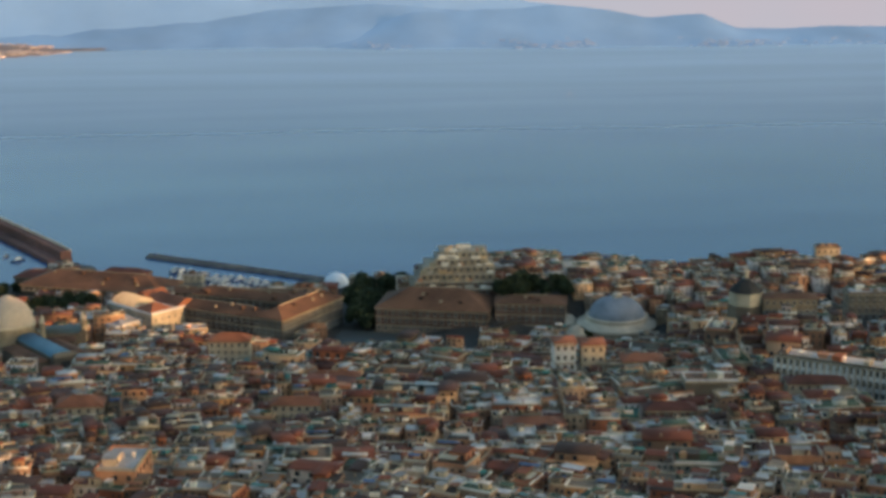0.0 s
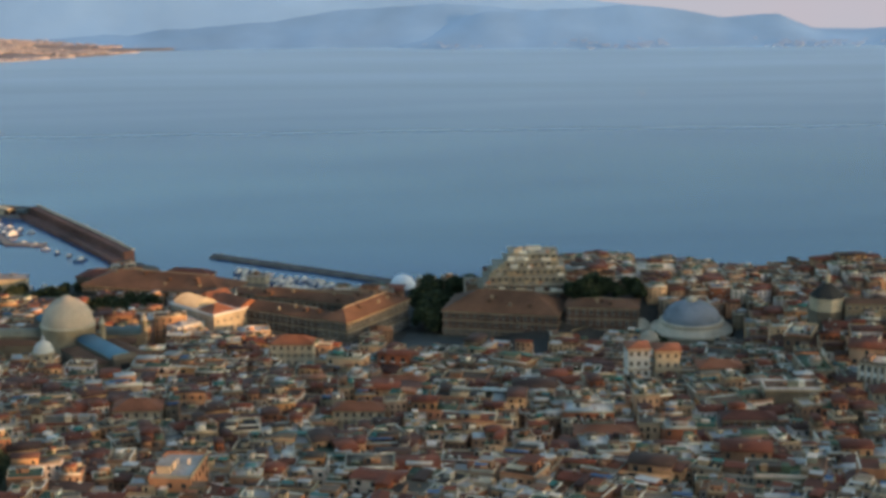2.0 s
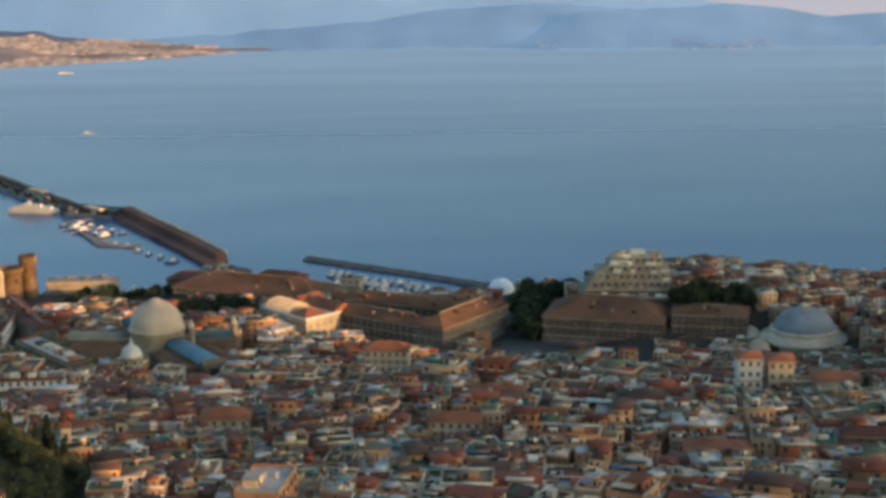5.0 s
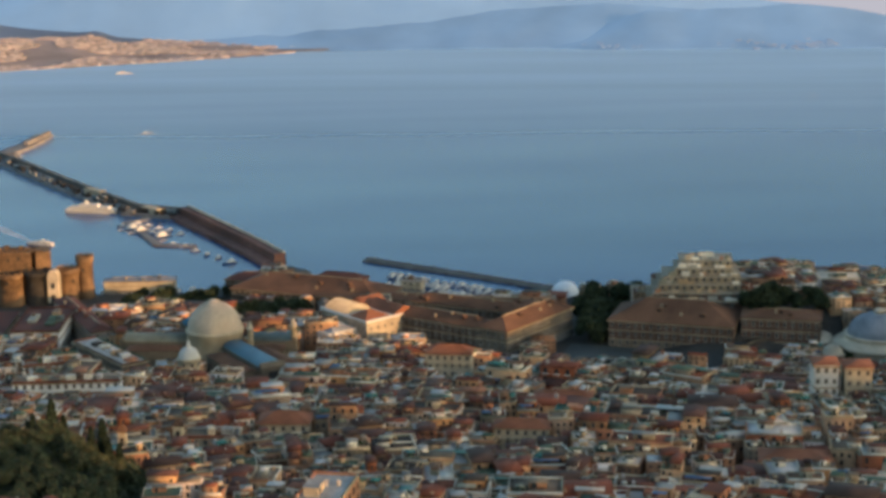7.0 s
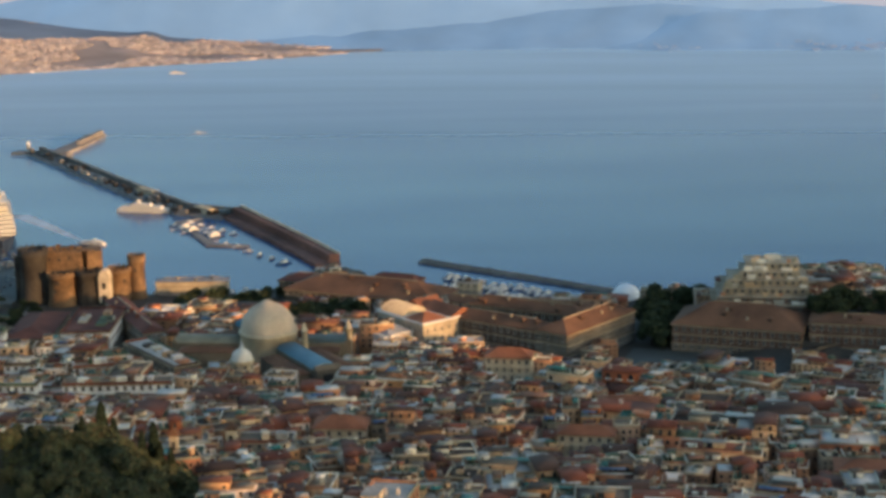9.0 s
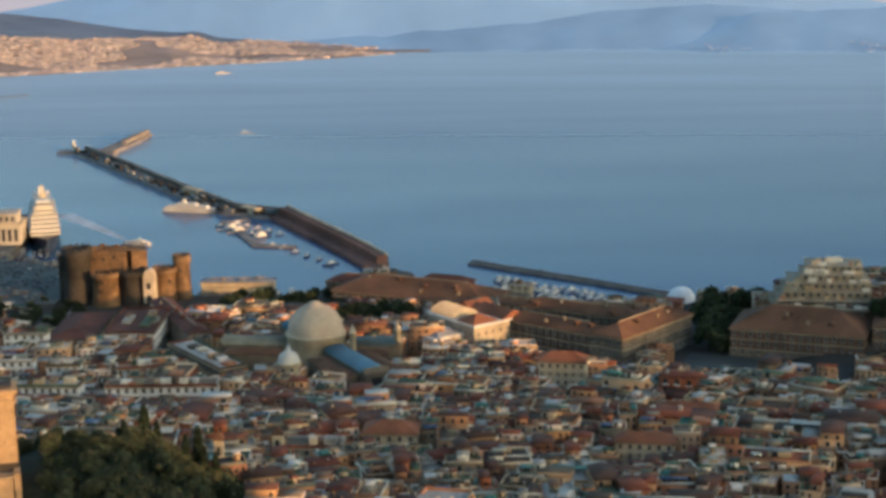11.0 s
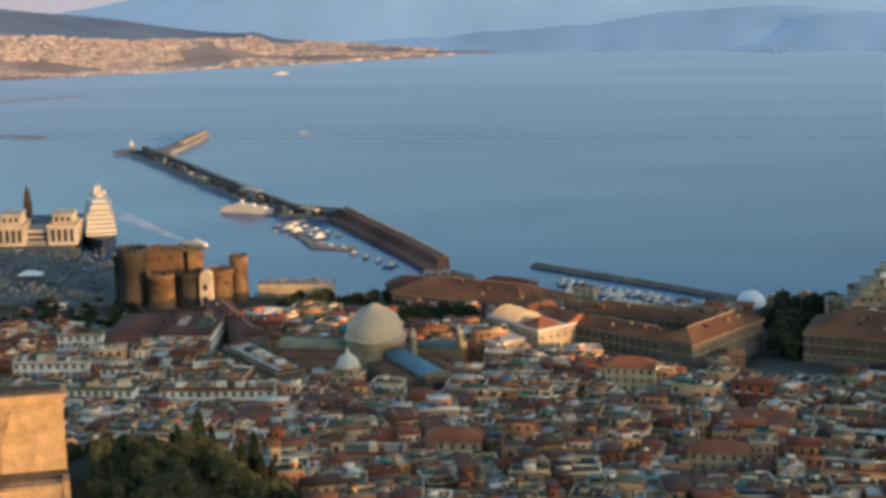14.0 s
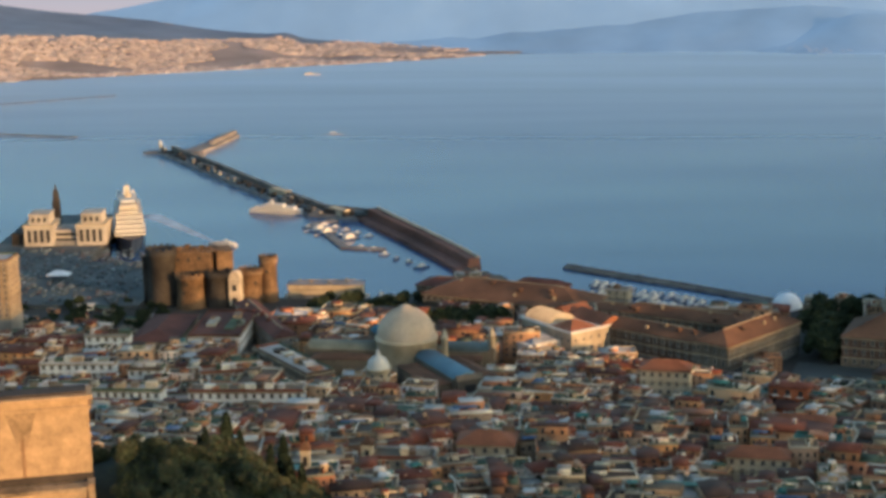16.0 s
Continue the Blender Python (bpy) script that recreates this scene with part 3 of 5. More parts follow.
def boat(length, label):
    beam = length * .3
    ob = part("boat", boat_mesh(length, beam), BOATS)
    tagged(ob, label, "boat", "moored boats")
    bm = bmesh.new()
    box(bm, -length * .05, 0, .9, length * .45, beam * .7, length * .11, taper=.8)
    part("cabin", bm, WHITE, ob)
    bm = bmesh.new()
    box(bm, -length * .08, 0, .9 + length * .11, length * .22, beam * .5, length * .06, taper=.8)
    part("flybridge", bm, WHITE, ob)
    return ob


def small_boats():
    rnd = random.Random(3)
    protos = [boat(9, "small white motor boat moored in the marina"), boat(14, "white motor yacht moored at the quay"), boat(22, "large white yacht moored at the pier")]
    places = []
    for k in range(24):
        for r in range(7):
            f = (k + .5) / 24
            x, y = -44 + 128 * f + rnd.uniform(-1.5, 1.5) - 3.4 * r, 1340 - 94 * f - 10 - 8.5 * r + rnd.uniform(-2, 2)
            if not on_land(x, y) and rnd.random() < .85:
                places.append((0 if rnd.random() < .6 else 1, x, y, rnd.choice((52, 232)) + rnd.uniform(-12, 12)))
    for k in range(5):
        places.append((rnd.choice((0, 0, 1, 2)), -281 + 10 * k + rnd.uniform(-2, 2), 1519 - 11 * k, rnd.uniform(200, 230)))
        places.append((0, -270 + 11 * k, 1530 - 11 * k, rnd.uniform(200, 240)))
    for k in range(16):
        places.append((rnd.choice((0, 1)), -250 + 9 * k, 1284 + rnd.uniform(0, 8), 90 + rnd.uniform(-15, 15)))
    for k in range(6):
        places.append((rnd.choice((0, 0, 1)), -226 + 11 * k, 1446 - 13 * k + rnd.uniform(-4, 4), rnd.uniform(190, 250)))
    first = set()
    for i, x, y, r in places:
        m = pose(x, y, .1, 0, 0, r)
        if i not in first:
            protos[i].matrix_world = m
            first.add(i)
        else:
            copy_thing(protos[i], m)


small_boats()


def ferry(name, x, y, turn, length, label, hull=WHITE):
    ob = tagged(part(name, boat_mesh(length, length * .22), hull), label, "ship")
    for v in ob.data.vertices:
        v.co.z *= length / 26
    w = length * .2
    zz = .9 * length / 26
    for k, (l, h) in enumerate(((.86, .04), (.68, .035), (.34, .035))):
        bm = bmesh.new()
        box(bm, -length * .06 - k * 1.0, 0, zz, length * l, w * (.9 - .12 * k), length * h, taper=.97)
        for i in range(int(length * l / 2.2)):
            for s in (-1, 1):
                box(bm, -length * .06 - k - length * l / 2 + 1.5 + 2.2 * i, s * w * (.45 - .06 * k), zz + length * h * .4, 1.2, .12, length * h * .3, slot=1)
        part("deckhouse", bm, [WHITE, WINDOW], ob)
        zz += length * h
    bm = bmesh.new()
    box(bm, -length * .15, 0, zz, length * .06, w * .3, length * .06, taper=.7)
    part("funnel", bm, hull, ob)
    ob.matrix_world = pose(x, y, 0, 0, 0, turn)
    return ob


ferry("ferry", -316, 1581, -12, 54, "white ferry lying alongside the long pier")
ferry("patrol_boat", -345, 1654, -50, 14, "small white boat beside the long pier")
ferry("motor_boat", -346, 2024, 10, 14, "small white boat crossing the open bay")
ferry("cargo_ship", -471, 2562, 4, 28, "low reddish ship far out in the bay", RED_HULL)
ferry("motor_boat", 447, 2246, 15, 9, "small white boat crossing the open bay")
ferry("white_ferry", -336, 1452, 160, 26, "rounded white ferry leaving the harbour with a wake")
bm = bmesh.new()
pts = [(-347, 1467, 1.5), (-362, 1487, 4), (-381, 1512, 6), (-402, 1540, 8), (-430, 1575, 11)]
vs = [[bm.verts.new((x - w, y, .06)), bm.verts.new((x + w, y, .06))] for x, y, w in pts]
for p, q in zip(vs, vs[1:]):
    bm.faces.new((p[0], p[1], q[1], q[0]))
tagged(part("wake", bm, FOAM), "pale foam wake behind a ferry", "water", kind="stuff")


def cruise_ship():
    ob = tagged(empty("cruise_ship", -414, 1468, 0, math.radians(-72)), "tall white cruise ship with a dark hull at the quay", "ship")
    L, B = 120, 26
    bm = boat_mesh(L, B)
    for v in bm.verts:
        v.co.z = v.co.z * 9 if v.co.z > 0 else -3
    part("hull", bm, HULL_DARK, ob)
    z = 11.0
    for k in range(7):
        bm = bmesh.new()
        l, b = L * (.72 - .05 * k), B * (.9 if k < 2 else .8 if k < 5 else .58)
        box(bm, -10, 0, z, l, b, 1.35)
        box(bm, -10, 0, z + 1.3, l - 1.2, b - .8, 1.1, slot=1)
        box(bm, -10, 0, z + 2.4, l, b, .6)
        for j in range(6):
            box(bm, -10 - l / 2 + .3, (j - 2.5) * b / 6, z + 1.3, .5, .5, 1.4)
        part("deck", bm, [WHITE, WINDOW], ob)
        z += 3.0
    bm = bmesh.new()
    box(bm, 10, 0, z, 26, B * .5, 4.5, taper=.8)
    box(bm, 10, 0, z + 1.4, 25, B * .5, 1.2, slot=1, taper=.95)
    part("bridge", bm, [WHITE, WINDOW], ob)
    bm = bmesh.new()
    lathe(bm, 6, 0, [(3, z + 4), (2.6, z + 7), (1.2, z + 9), (.5, z + 15)], 12)
    part("mast", bm, CREAM, ob)
    bm = bmesh.new()
    box(bm, -26, 0, z, 9, 6, 8, taper=.7)
    for s in (-1, 1):
        box(bm, -38, s * 5.5, z - 3, 4, 3, 5, taper=.6)
    part("funnel", bm, WHITE, ob)


cruise_ship()


def quay_slab(name, x, y, sx, sy, z, turn, label, m=QUAY):
    bm = bmesh.new()
    box(bm, x, y, -4, sx, sy, z + 4, turn)
    return tagged(part(name, bm, m), label, "quay", kind="structure")


quay_slab("quay", -463, 1425, 82, 230, 7.2, math.radians(6), "broad dark harbour quay used as a car park", ROAD)
quay_slab("quay", -425, 1300, 170, 130, 7.0, 0.0, "dark harbour forecourt beside the castle", ROAD)


def station():
    ob = tagged(empty("harbour_station", -480, 1413, 7.2, math.atan2(6.7, 61.5)), "cream harbour terminal with two window-lined pavilions", "building")
    for x in (11, 51):
        bm = bmesh.new()
        box(bm, x, 14, 0, 22, 28, 15)
        part("pavilion", bm, STATION_STONE, ob)
        bm = bmesh.new()
        box(bm, x, 14, 15, 23.4, 29.4, 1.2)
        part("cornice", bm, CREAM, ob)
        bm = bmesh.new()
        box(bm, x, 14, 16.2, 15, 20, 7)
        box(bm, x, 14, 23.2, 16, 21, .9)
        part("upper_storey", bm, STATION_STONE, ob)
        for i in range(4):
            bm = bmesh.new()
            box(bm, x - 7.2 + 4.8 * i, -.1, 3, 2.6, .4, 9.5)
            part("tall_window", bm, WINDOW, ob)
        for i in range(3):
            bm = bmesh.new()
            box(bm, x - 4.5 + 4.5 * i, 3.9, 18, 2.2, .4, 3.6)
            part("window", bm, WINDOW, ob)
    bm = bmesh.new()
    box(bm, 31, 16, 0, 18, 24, 11.5)
    part("middle_block", bm, STATION_STONE, ob)
    for k in range(2):
        bm = bmesh.new()
        box(bm, 31, 3.8, 3 + 4.2 * k, 15, .4, 2.2)
        part("window_band", bm, WINDOW, ob)
    bm = bmesh.new()
    box(bm, 31, 3.2, 0, 17.9, 3, 3.4)
    part("porch", bm, STONE, ob)
    for x, s in ((-6, 10),):
        bm = bmesh.new()
        box(bm, x, 40, 0, s, 70, 9)
        part("side_wing", bm, DARK_AND_SHADED_STONE, ob)
    bm = bmesh.new()
    for a, b, h in ((6.4, 6.4, 23), (4.8, 4.8, 29), (3.4, 3.4, 31.5), (1.2, 1.2, 35.5)):
        box(bm, 10, 70, 0, a, b, h, taper=.85)
    part("tower", bm, DARK_AND_SHADED_STONE, ob, "dark stepped lantern tower")


station()


def parked_cars():
    rnd = random.Random(5)
    bm = bmesh.new()
    for _ in range(520):
        r, c = rnd.randrange(28), rnd.randrange(46)
        x, y = -490 + c * 3.0 + rnd.uniform(-.3, .3), 1240 + r * 6 + rnd.uniform(-.5, .5)
        box(bm, x, y, 7.2, 1.8, 4.2, .8)
        box(bm, x, y - .2, 8.0, 1.6, 2.2, .6, taper=.8)
    tagged(part("parked_cars", bm, CARS), "rows of parked cars on the harbour quay", "cars", kind="stuff")


parked_cars()


def street(name, p, q, width, label, m):
    """A road surface that follows the ground."""
    p, q = Vector(p), Vector(q)
    d_ = (q - p).normalized()
    nrm = Vector((-d_.y, d_.x)) * width / 2
    bm = bmesh.new()
    rows = []
    for k in range(25):
        c = p.lerp(q, k / 24)
        rows.append([bm.verts.new((*(c + nrm * s_), max(ground_z(*c), ground_z(*(c + nrm * s_))) + .35)) for s_ in (-1, 1)])
    for a_, b_ in zip(rows, rows[1:]):
        bm.faces.new((a_[0], b_[0], b_[1], a_[1]))
    bmesh.ops.recalc_face_normals(bm, faces=bm.faces)
    return tagged(part(name, bm, m), label, "road", kind="structure")


street("road", (-331, 1156), (-246, 1019), 9, "straight pale asphalt street through the old town", ROAD)
street("road", (-262, 1205), (-196, 1092), 8, "dark street leading up to the castle gate", PAVING)
street("road", (-238, 1006), (-178, 910), 6, "narrow asphalt street through the old town", ROAD)


def canopy():
    ob = tagged(empty("white_canopy", -417, 1306, 7), "white tent canopy on posts beside the car park", "canopy")
    bm = bmesh.new()
    hip(bm, 0, 0, 4.2, 15, 9, 2.6)
    part("roof", bm, TENT, ob)
    for i in (-1, 1):
        for j in (-1, 1):
            bm = bmesh.new()
            box(bm, i * 7, j * 4, 0, .3, .3, 4.2)
            part("post", bm, LEAD, ob)


canopy()


def kiosks():
    """Low stalls scattered over the public garden."""
    rnd = random.Random(61)
    proto = tagged(empty("kiosk", 0, 0, 0), "low pale kiosk or store on open ground", "kiosk", "garden kiosks")
    for name, m, dims in (("wall", HUT, (0, 0, -1, 5, 3.4, 4)), ("roof", ROOF_FLAT, (0, 0, 3, 5.8, 4.2, .3)), ("counter_window", WINDOW, (0, -1.75, 1, 3.4, .12, 1.3))):
        bm = bmesh.new()
        box(bm, *dims)
        part(name, bm, m, proto)
    for k in range(74):
        x, y = rnd.uniform(-425, -312), rnd.uniform(1130, 1255)
        if k > 45:
            x, y = rnd.uniform(-150, -96), rnd.uniform(1290, 1350)
            if not on_land(x + 4, y + 8) or not on_land(x - 4, y + 8):
                continue
        m = pose(x, y, ground_z(x, y), 0, 0, rnd.uniform(-40, 40))
        if k:
            ob = copy_thing(proto, m)
        else:
            ob = proto
            ob.matrix_basis = m
        ob.scale = (rnd.uniform(.6, 2.2), rnd.uniform(.8, 1.8), rnd.uniform(.5, 1.2))


kiosks()


# ---- castle ----
def castle():
    ob = tagged(empty("castle", 0, 0, 0), "old stone castle with round towers and marble gate", "castle")
    zb = 6.0

    def tower(x, y, r, h, m=CASTLE):
        bm = bmesh.new()
        lathe(bm, x, y, [(r * 1.16, zb - 4), (r * 1.12, zb), (r, zb + h * .35), (r, zb + h * .82), (r * 1.14, zb + h * .86), (r * 1.14, zb + h), (r * .95, zb + h), (r * .95, zb + h - 1.5)], 28)
        t = part("tower", bm, m, ob)
        n = 14
        bm = bmesh.new()
        box(bm, 0, 0, 0, 1.5, .9, 1.6)
        me = mesh_of("merlon", bm, m)
        for i in range(n):
            a_ = math.tau * i / n
            o = new("merlon", me)
            o.parent = t
            o.matrix_basis = pose(x + r * 1.05 * math.cos(a_), y + r * 1.05 * math.sin(a_), zb + h - .05, 0, 0, math.degrees(a_) + 90)

    tower(-257.8, 1262, 5.6, 27.5)
    tower(-268.7, 1256, 7.4, 20.5)
    # the near-black towers and walls hold shade in their stone colour
    tower(-288.5, 1247, 8.0, 21.0, DARK_AND_SHADED_STONE)
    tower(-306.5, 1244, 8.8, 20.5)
    tower(-327, 1250, 9.2, 36, DARK_AND_SHADED_STONE)

    def block(name, x, y, sx, sy, h, m, turn=0.0):
        bm = bmesh.new()
        box(bm, x, y, zb - 4, sx, sy, h + 4, turn)
        for i in range(int(sx / 3)):
            box(bm, x + (i - sx / 6 + .5) * 3 * math.cos(turn), y - sy / 2 + .5, zb + h - .02, 1.6, .9, 1.5, turn)
        part(name, bm, m, ob)

    block("curtain_wall", -263, 1262, 16, 8, 19, CASTLE)
    block("keep", -307, 1262, 26, 22, 33, CASTLE)
    block("keep_side", -288.5, 1264, 10.5, 20, 33, CASTLE, .35)
    block("curtain_wall", -279, 1256, 22, 10, 19, CASTLE)
    block("curtain_wall", -316, 1249, 26, 8, 20, DARK_AND_SHADED_STONE)
    block("curtain_wall", -332, 1262, 16, 26, 30, DARK_AND_SHADED_STONE)
    for k in range(5):
        bm = bmesh.new()
        box(bm, -317 + 5 * k, 1260 + 1.5 * (k % 2), zb + 33, 3.2, 3, (2.2, 3.4, 1.6, 2.8, 2.0)[k])
        part("roof_turret", bm, CASTLE, ob)
    bm = bmesh.new()
    box(bm, -276, 1243.5, zb, 7.4, 9, 17)
    box(bm, -276, 1243.5, zb + 17, 8.0, 9.4, .8)
    part("gate_arch", bm, MARBLE, ob, "white marble triumphal arch")
    bm = bmesh.new()
    prof = [(-3.6, 0), (3.6, 0), (3.5, 2.2), (2.2, 4.4), (0, 5.4), (-2.2, 4.4), (-3.5, 2.2)]
    faces = [[bm.verts.new((-276 + px, yy, zb + 17.8 + pz)) for px, pz in prof] for yy in (1239.5, 1247.5)]
    bm.faces.new(faces[0])
    bm.faces.new(faces[1][::-1])
    for k in range(7):
        bm.faces.new((faces[0][k], faces[1][k], faces[1][(k + 1) % 7], faces[0][(k + 1) % 7]))
    bmesh.ops.recalc_face_normals(bm, faces=bm.faces)
    part("arch_gable", bm, MARBLE, ob, "rounded marble gable")
    for z0, w, h in ((zb, 3.4, 5.4), (zb + 10, 2.8, 4)):
        bm = bmesh.new()
        box(bm, -276, 1238.9, z0, w, .5, h)
        part("gate_opening", bm, WINDOW, ob)
    for x, y, z in ((-307, 1235, 20), (-309, 1235.2, 14), (-316, 1250.8, 33), (-309, 1250.8, 33), (-302, 1250.8, 34), (-264, 1249, 18), (-258, 1256.3, 24), (-290, 1239, 18)):
        bm = bmesh.new()
        box(bm, x, y, z, 1.5, .6, 2.2)
        part("window", bm, WINDOW, ob)


castle()

# ---- palaces round the square ----
d = Vector((36.6 - 78.6, 1065.8 - 1121.5)).normalized()
palazzo("royal_palace_wing", (35.8, 1065), (78.6, 1121.5), 22, 18.6, PALACE_GREY, BROWN_TILE, "long grey royal palace wing under a brown tiled roof", 5.5, 3, 4.6, z=10, sides="flr")
palazzo("royal_palace_wing", (-34, 1115), (20, 1077), 18, 17.5, PALACE_DARK, BROWN_TILE, "dark red royal palace wing with rows of windows", 4.5, 3, 4.8, z=10, sides="f")
palazzo("royal_palace_wing", (-24, 1160), (45, 1124), 18, 16, PALACE_DARK, BROWN_TILE, "long palace wing behind the courtyard", 4.5, 3, 5.5, z=8, sides="f")
palazzo("royal_palace_wing", (-45, 1185), (52, 1160), 16, 11, CREAM, BROWN_TILE, "low garden wing of the palace with a brown roof", 3.0, 2, 6, z=8, sides="f")
palazzo("long_hall", (-150, 1226), (-48, 1183), 41, 12, PALACE_DARK, BROWN_TILE, "long grey hall under a broad brown hipped roof", 8.3, 2, 4.4, z=6, sides="fr", big=False, category="building")
palazzo("red_annex", (-160, 1270), (-122, 1258), 22, 8, PALACE_RED, RED_TILE, "low red harbour building behind the hall", 4, 2, 5, z=5, sides="f", big=False, category="building")
palazzo("red_annex", (-96, 1268), (-62, 1256), 14, 9, PALACE_RED, RED_TILE, "low red harbour building behind the hall", 4, 2, 5, z=5, sides="f", big=False, category="building")
palazzo("waterfront_house", (-34, 1262), (-20, 1258), 9, 7, CREAM, ROOF_FLAT, "small cream house at the marina", 3, 2, 4, z=5, sides="f", big=False, category="house", flat=True)
palazzo("harbour_shed", (-246, 1266), (-196, 1267), 12, 9.5, CREAM, LEAD, "long cream harbour shed under a dark low roof", 1.5, 1, 50, z=4, sides="", big=False, category="shed")
palazzo("red_palace", (98.7, 1089.9), (171.3, 1068.2), 40, 16.5, PALACE_RED, BROWN_TILE, "big red-brown palace on the square with a hipped roof", 10.5, 3, 4.6, z=12, sides="fl", base_mat=PALACE_GREY)
palazzo("grey_palace", (177.5, 1076.4), (223, 1066.4), 24, 20.5, PALACE_RED, BROWN_TILE, "low grey palace on the square", 3, 3, 4.6, z=12, sides="fl")
palazzo("library_house", (-270, 1096), (-240, 1097), 58, 15, TERRACE_WHITE, RED_TILE, "cream house with a red arcade of windows", 4, 2, 3.2, sides="f", z=9, big=False, category="house", flat=True)
palazzo("brown_house", (-305, 1097), (-278, 1098), 62, 11, TUFA, RED_TILE, "brown stone house with a red roof", 4, 2, 4, sides="f", z=9, big=False, category="house")
palazzo("long_block", (-262, 1182), (-220, 1100), 13, 13, STONE, RED_TILE, "long dark block beside the castle street", 3, 3, 5, sides="fr", z=9, big=False, category="building")
palazzo("long_block", (-226, 1072), (-186, 1020), 16, 15, PALACE_GREY, ROOF_FLAT, "long grey-green street block with a flat roof", 3, 4, 4, sides="fl", z=9, big=False, category="building", flat=True)
palazzo("long_terrace_block", (-322, 966), (-250, 965), 12, 19, TERRACE_WHITE, ROOF_FLAT, "long cream block with rows of terraces", 3, 4, 4.2, sides="f", big=False, category="building", flat=True)
palazzo("long_terrace_block", (-236, 966), (-178, 969), 12, 18.5, TERRACE_WHITE, ROOF_FLAT, "long white block with rows of terraces", 3, 4, 4.2, sides="f", big=False, category="building", flat=True)
palazzo("terraced_row", (-335, 1029), (-294, 1031), 11, 17, TERRACE_WHITE, ROOF_FLAT, "white row of flats with green-grey roof terraces", 3, 4, 4.2, sides="f", big=False, category="building", flat=True, z=9)
palazzo("terraced_row", (-283, 1020), (-265, 1021), 11, 17, TERRACE_WHITE, ROOF_FLAT, "white row of flats with green-grey roof terraces", 3, 4, 4.2, sides="f", big=False, category="building", flat=True, z=9)
palazzo("terraced_row", (-242, 1014), (-205, 1023), 11, 17, TERRACE_WHITE, ROOF_FLAT, "white row of flats with green-grey roof terraces", 3, 4, 4.2, sides="f", big=False, category="building", flat=True, z=9)
palazzo("terraced_row", (-328, 1087), (-303, 1088), 11, 17, TERRACE_WHITE, ROOF_FLAT, "white row of flats with green-grey roof terraces", 3, 4, 4.2, sides="f", big=False, category="building", flat=True, z=9)
palazzo("long_white_house", (71, 673), (93, 668), 11, 16, TERRACE_WHITE, ROOF_FLAT, "long white house with a row of tall windows", 3, 4, 3.6, sides="fl", big=False, category="house", flat=True, z=55.5)
palazzo("blue_house", (62, 713), (70, 712), 11, 18, BLUE_PLASTER, ROOF_FLAT, "narrow pale blue house among brown ones", 3, 4, 3.6, sides="fl", big=False, category="house", flat=True, z=49.3)
palazzo("ochre_long_house", (24, 803), (48, 800), 11, 16, CREAM, ORANGE_TILE, "long ochre house with orange tiles", 3, 4, 3.6, sides="fl", big=False, category="house", flat=False, z=41.1)
palazzo("green_roof_house", (52, 834), (70, 830), 11, 16, PALACE_GREY, GREEN_ROOF, "brown house under a flat green roof", 3, 4, 3.6, sides="fl", big=False, category="house", flat=True, z=37.5)
palazzo("green_roof_house", (184, 760), (202, 756), 11, 17, CREAM, GREEN_ROOF, "cream house under a flat green roof", 3, 4, 3.6, sides="fl", big=False, category="house", flat=True, z=42.0)
palazzo("red_brown_house", (207, 763), (232, 760), 11, 18, PALACE_RED, RED_TILE, "large red-brown block with a tiled roof", 3, 4, 3.6, sides="fl", big=False, category="house", flat=False, z=42.0)
palazzo("terrace_house", (190, 636), (216, 631), 11, 18, OLD_CREAM, ROOF_FLAT, "long house with a glazed blue terrace roof", 3, 4, 3.6, sides="fl", big=False, category="house", flat=True, z=61.2)
palazzo("white_house", (28, 655), (37, 653), 11, 16, TERRACE_WHITE, ROOF_FLAT, "small white house with a flat roof", 3, 4, 3.6, sides="fl", big=False, category="house", flat=True, z=58.3)
pilasters = palazzo("pilaster_building", (294.5, 833.6), (349, 793), 16, 24, TERRACE_WHITE, ROOF_FLAT, "long pale building lined with white pilasters", 3, 4, 3.4, sides="fl", category="building", flat=True, z=ground_z(320, 815) - 1)
for i in range(21):
    bm = bmesh.new()
    box(bm, i * 67.9 / 20, -.45, 1, .9, .9, 22.4)
    part("pilaster", bm, MARBLE, pilasters)
palazzo("white_twin_house", (184, 888), (196, 887.5), 14, 33, WHITE, ORANGE_TILE, "tall white apartment tower with an orange tiled roof", 1.5, 6, 4, sides="fr", big=False, category="house", z=26)
palazzo("white_twin_house", (199, 886), (212, 885), 14, 32, CREAM, ORANGE_TILE, "tall cream apartment tower with an orange tiled roof", 1.5, 6, 4, sides="flr", big=False, category="house", z=26)
palazzo("ochre_house", (220, 874), (243, 872), 15, 24, CREAM, ORANGE_TILE, "sunlit ochre apartment house", 3, 5, 4, sides="flr", big=False, category="house", z=27)
palazzo("orange_house", (135, 752), (164, 748), 16, 24, CREAM, ORANGE_TILE, "ochre house with an orange terrace roof", 3, 5, 4, sides="flr", big=False, category="house", z=34)
palazzo("hill_house", (406, 1104), (422, 1102), 9, 10, CREAM, ROOF_FLAT, "sunlit cream villa high on the hill", 2.5, 2, 4, sides="fr", big=False, category="house", flat=True, z=47)
palazzo("tower_block", (-415, 1139), (-391, 1139), 20, 50, TUFA, ROOF_FLAT, "tall sunlit ochre tower block", 3, 14, 4, sides="fr", big=False, category="building", flat=True, z=8)
palazzo("red_roof_house", (-11, 1006), (14, 1003), 13, 18, CREAM, ORANGE_TILE, "ochre house with a bright red tiled roof", 4, 4, 4, sides="fl", big=False, category="house", z=15)
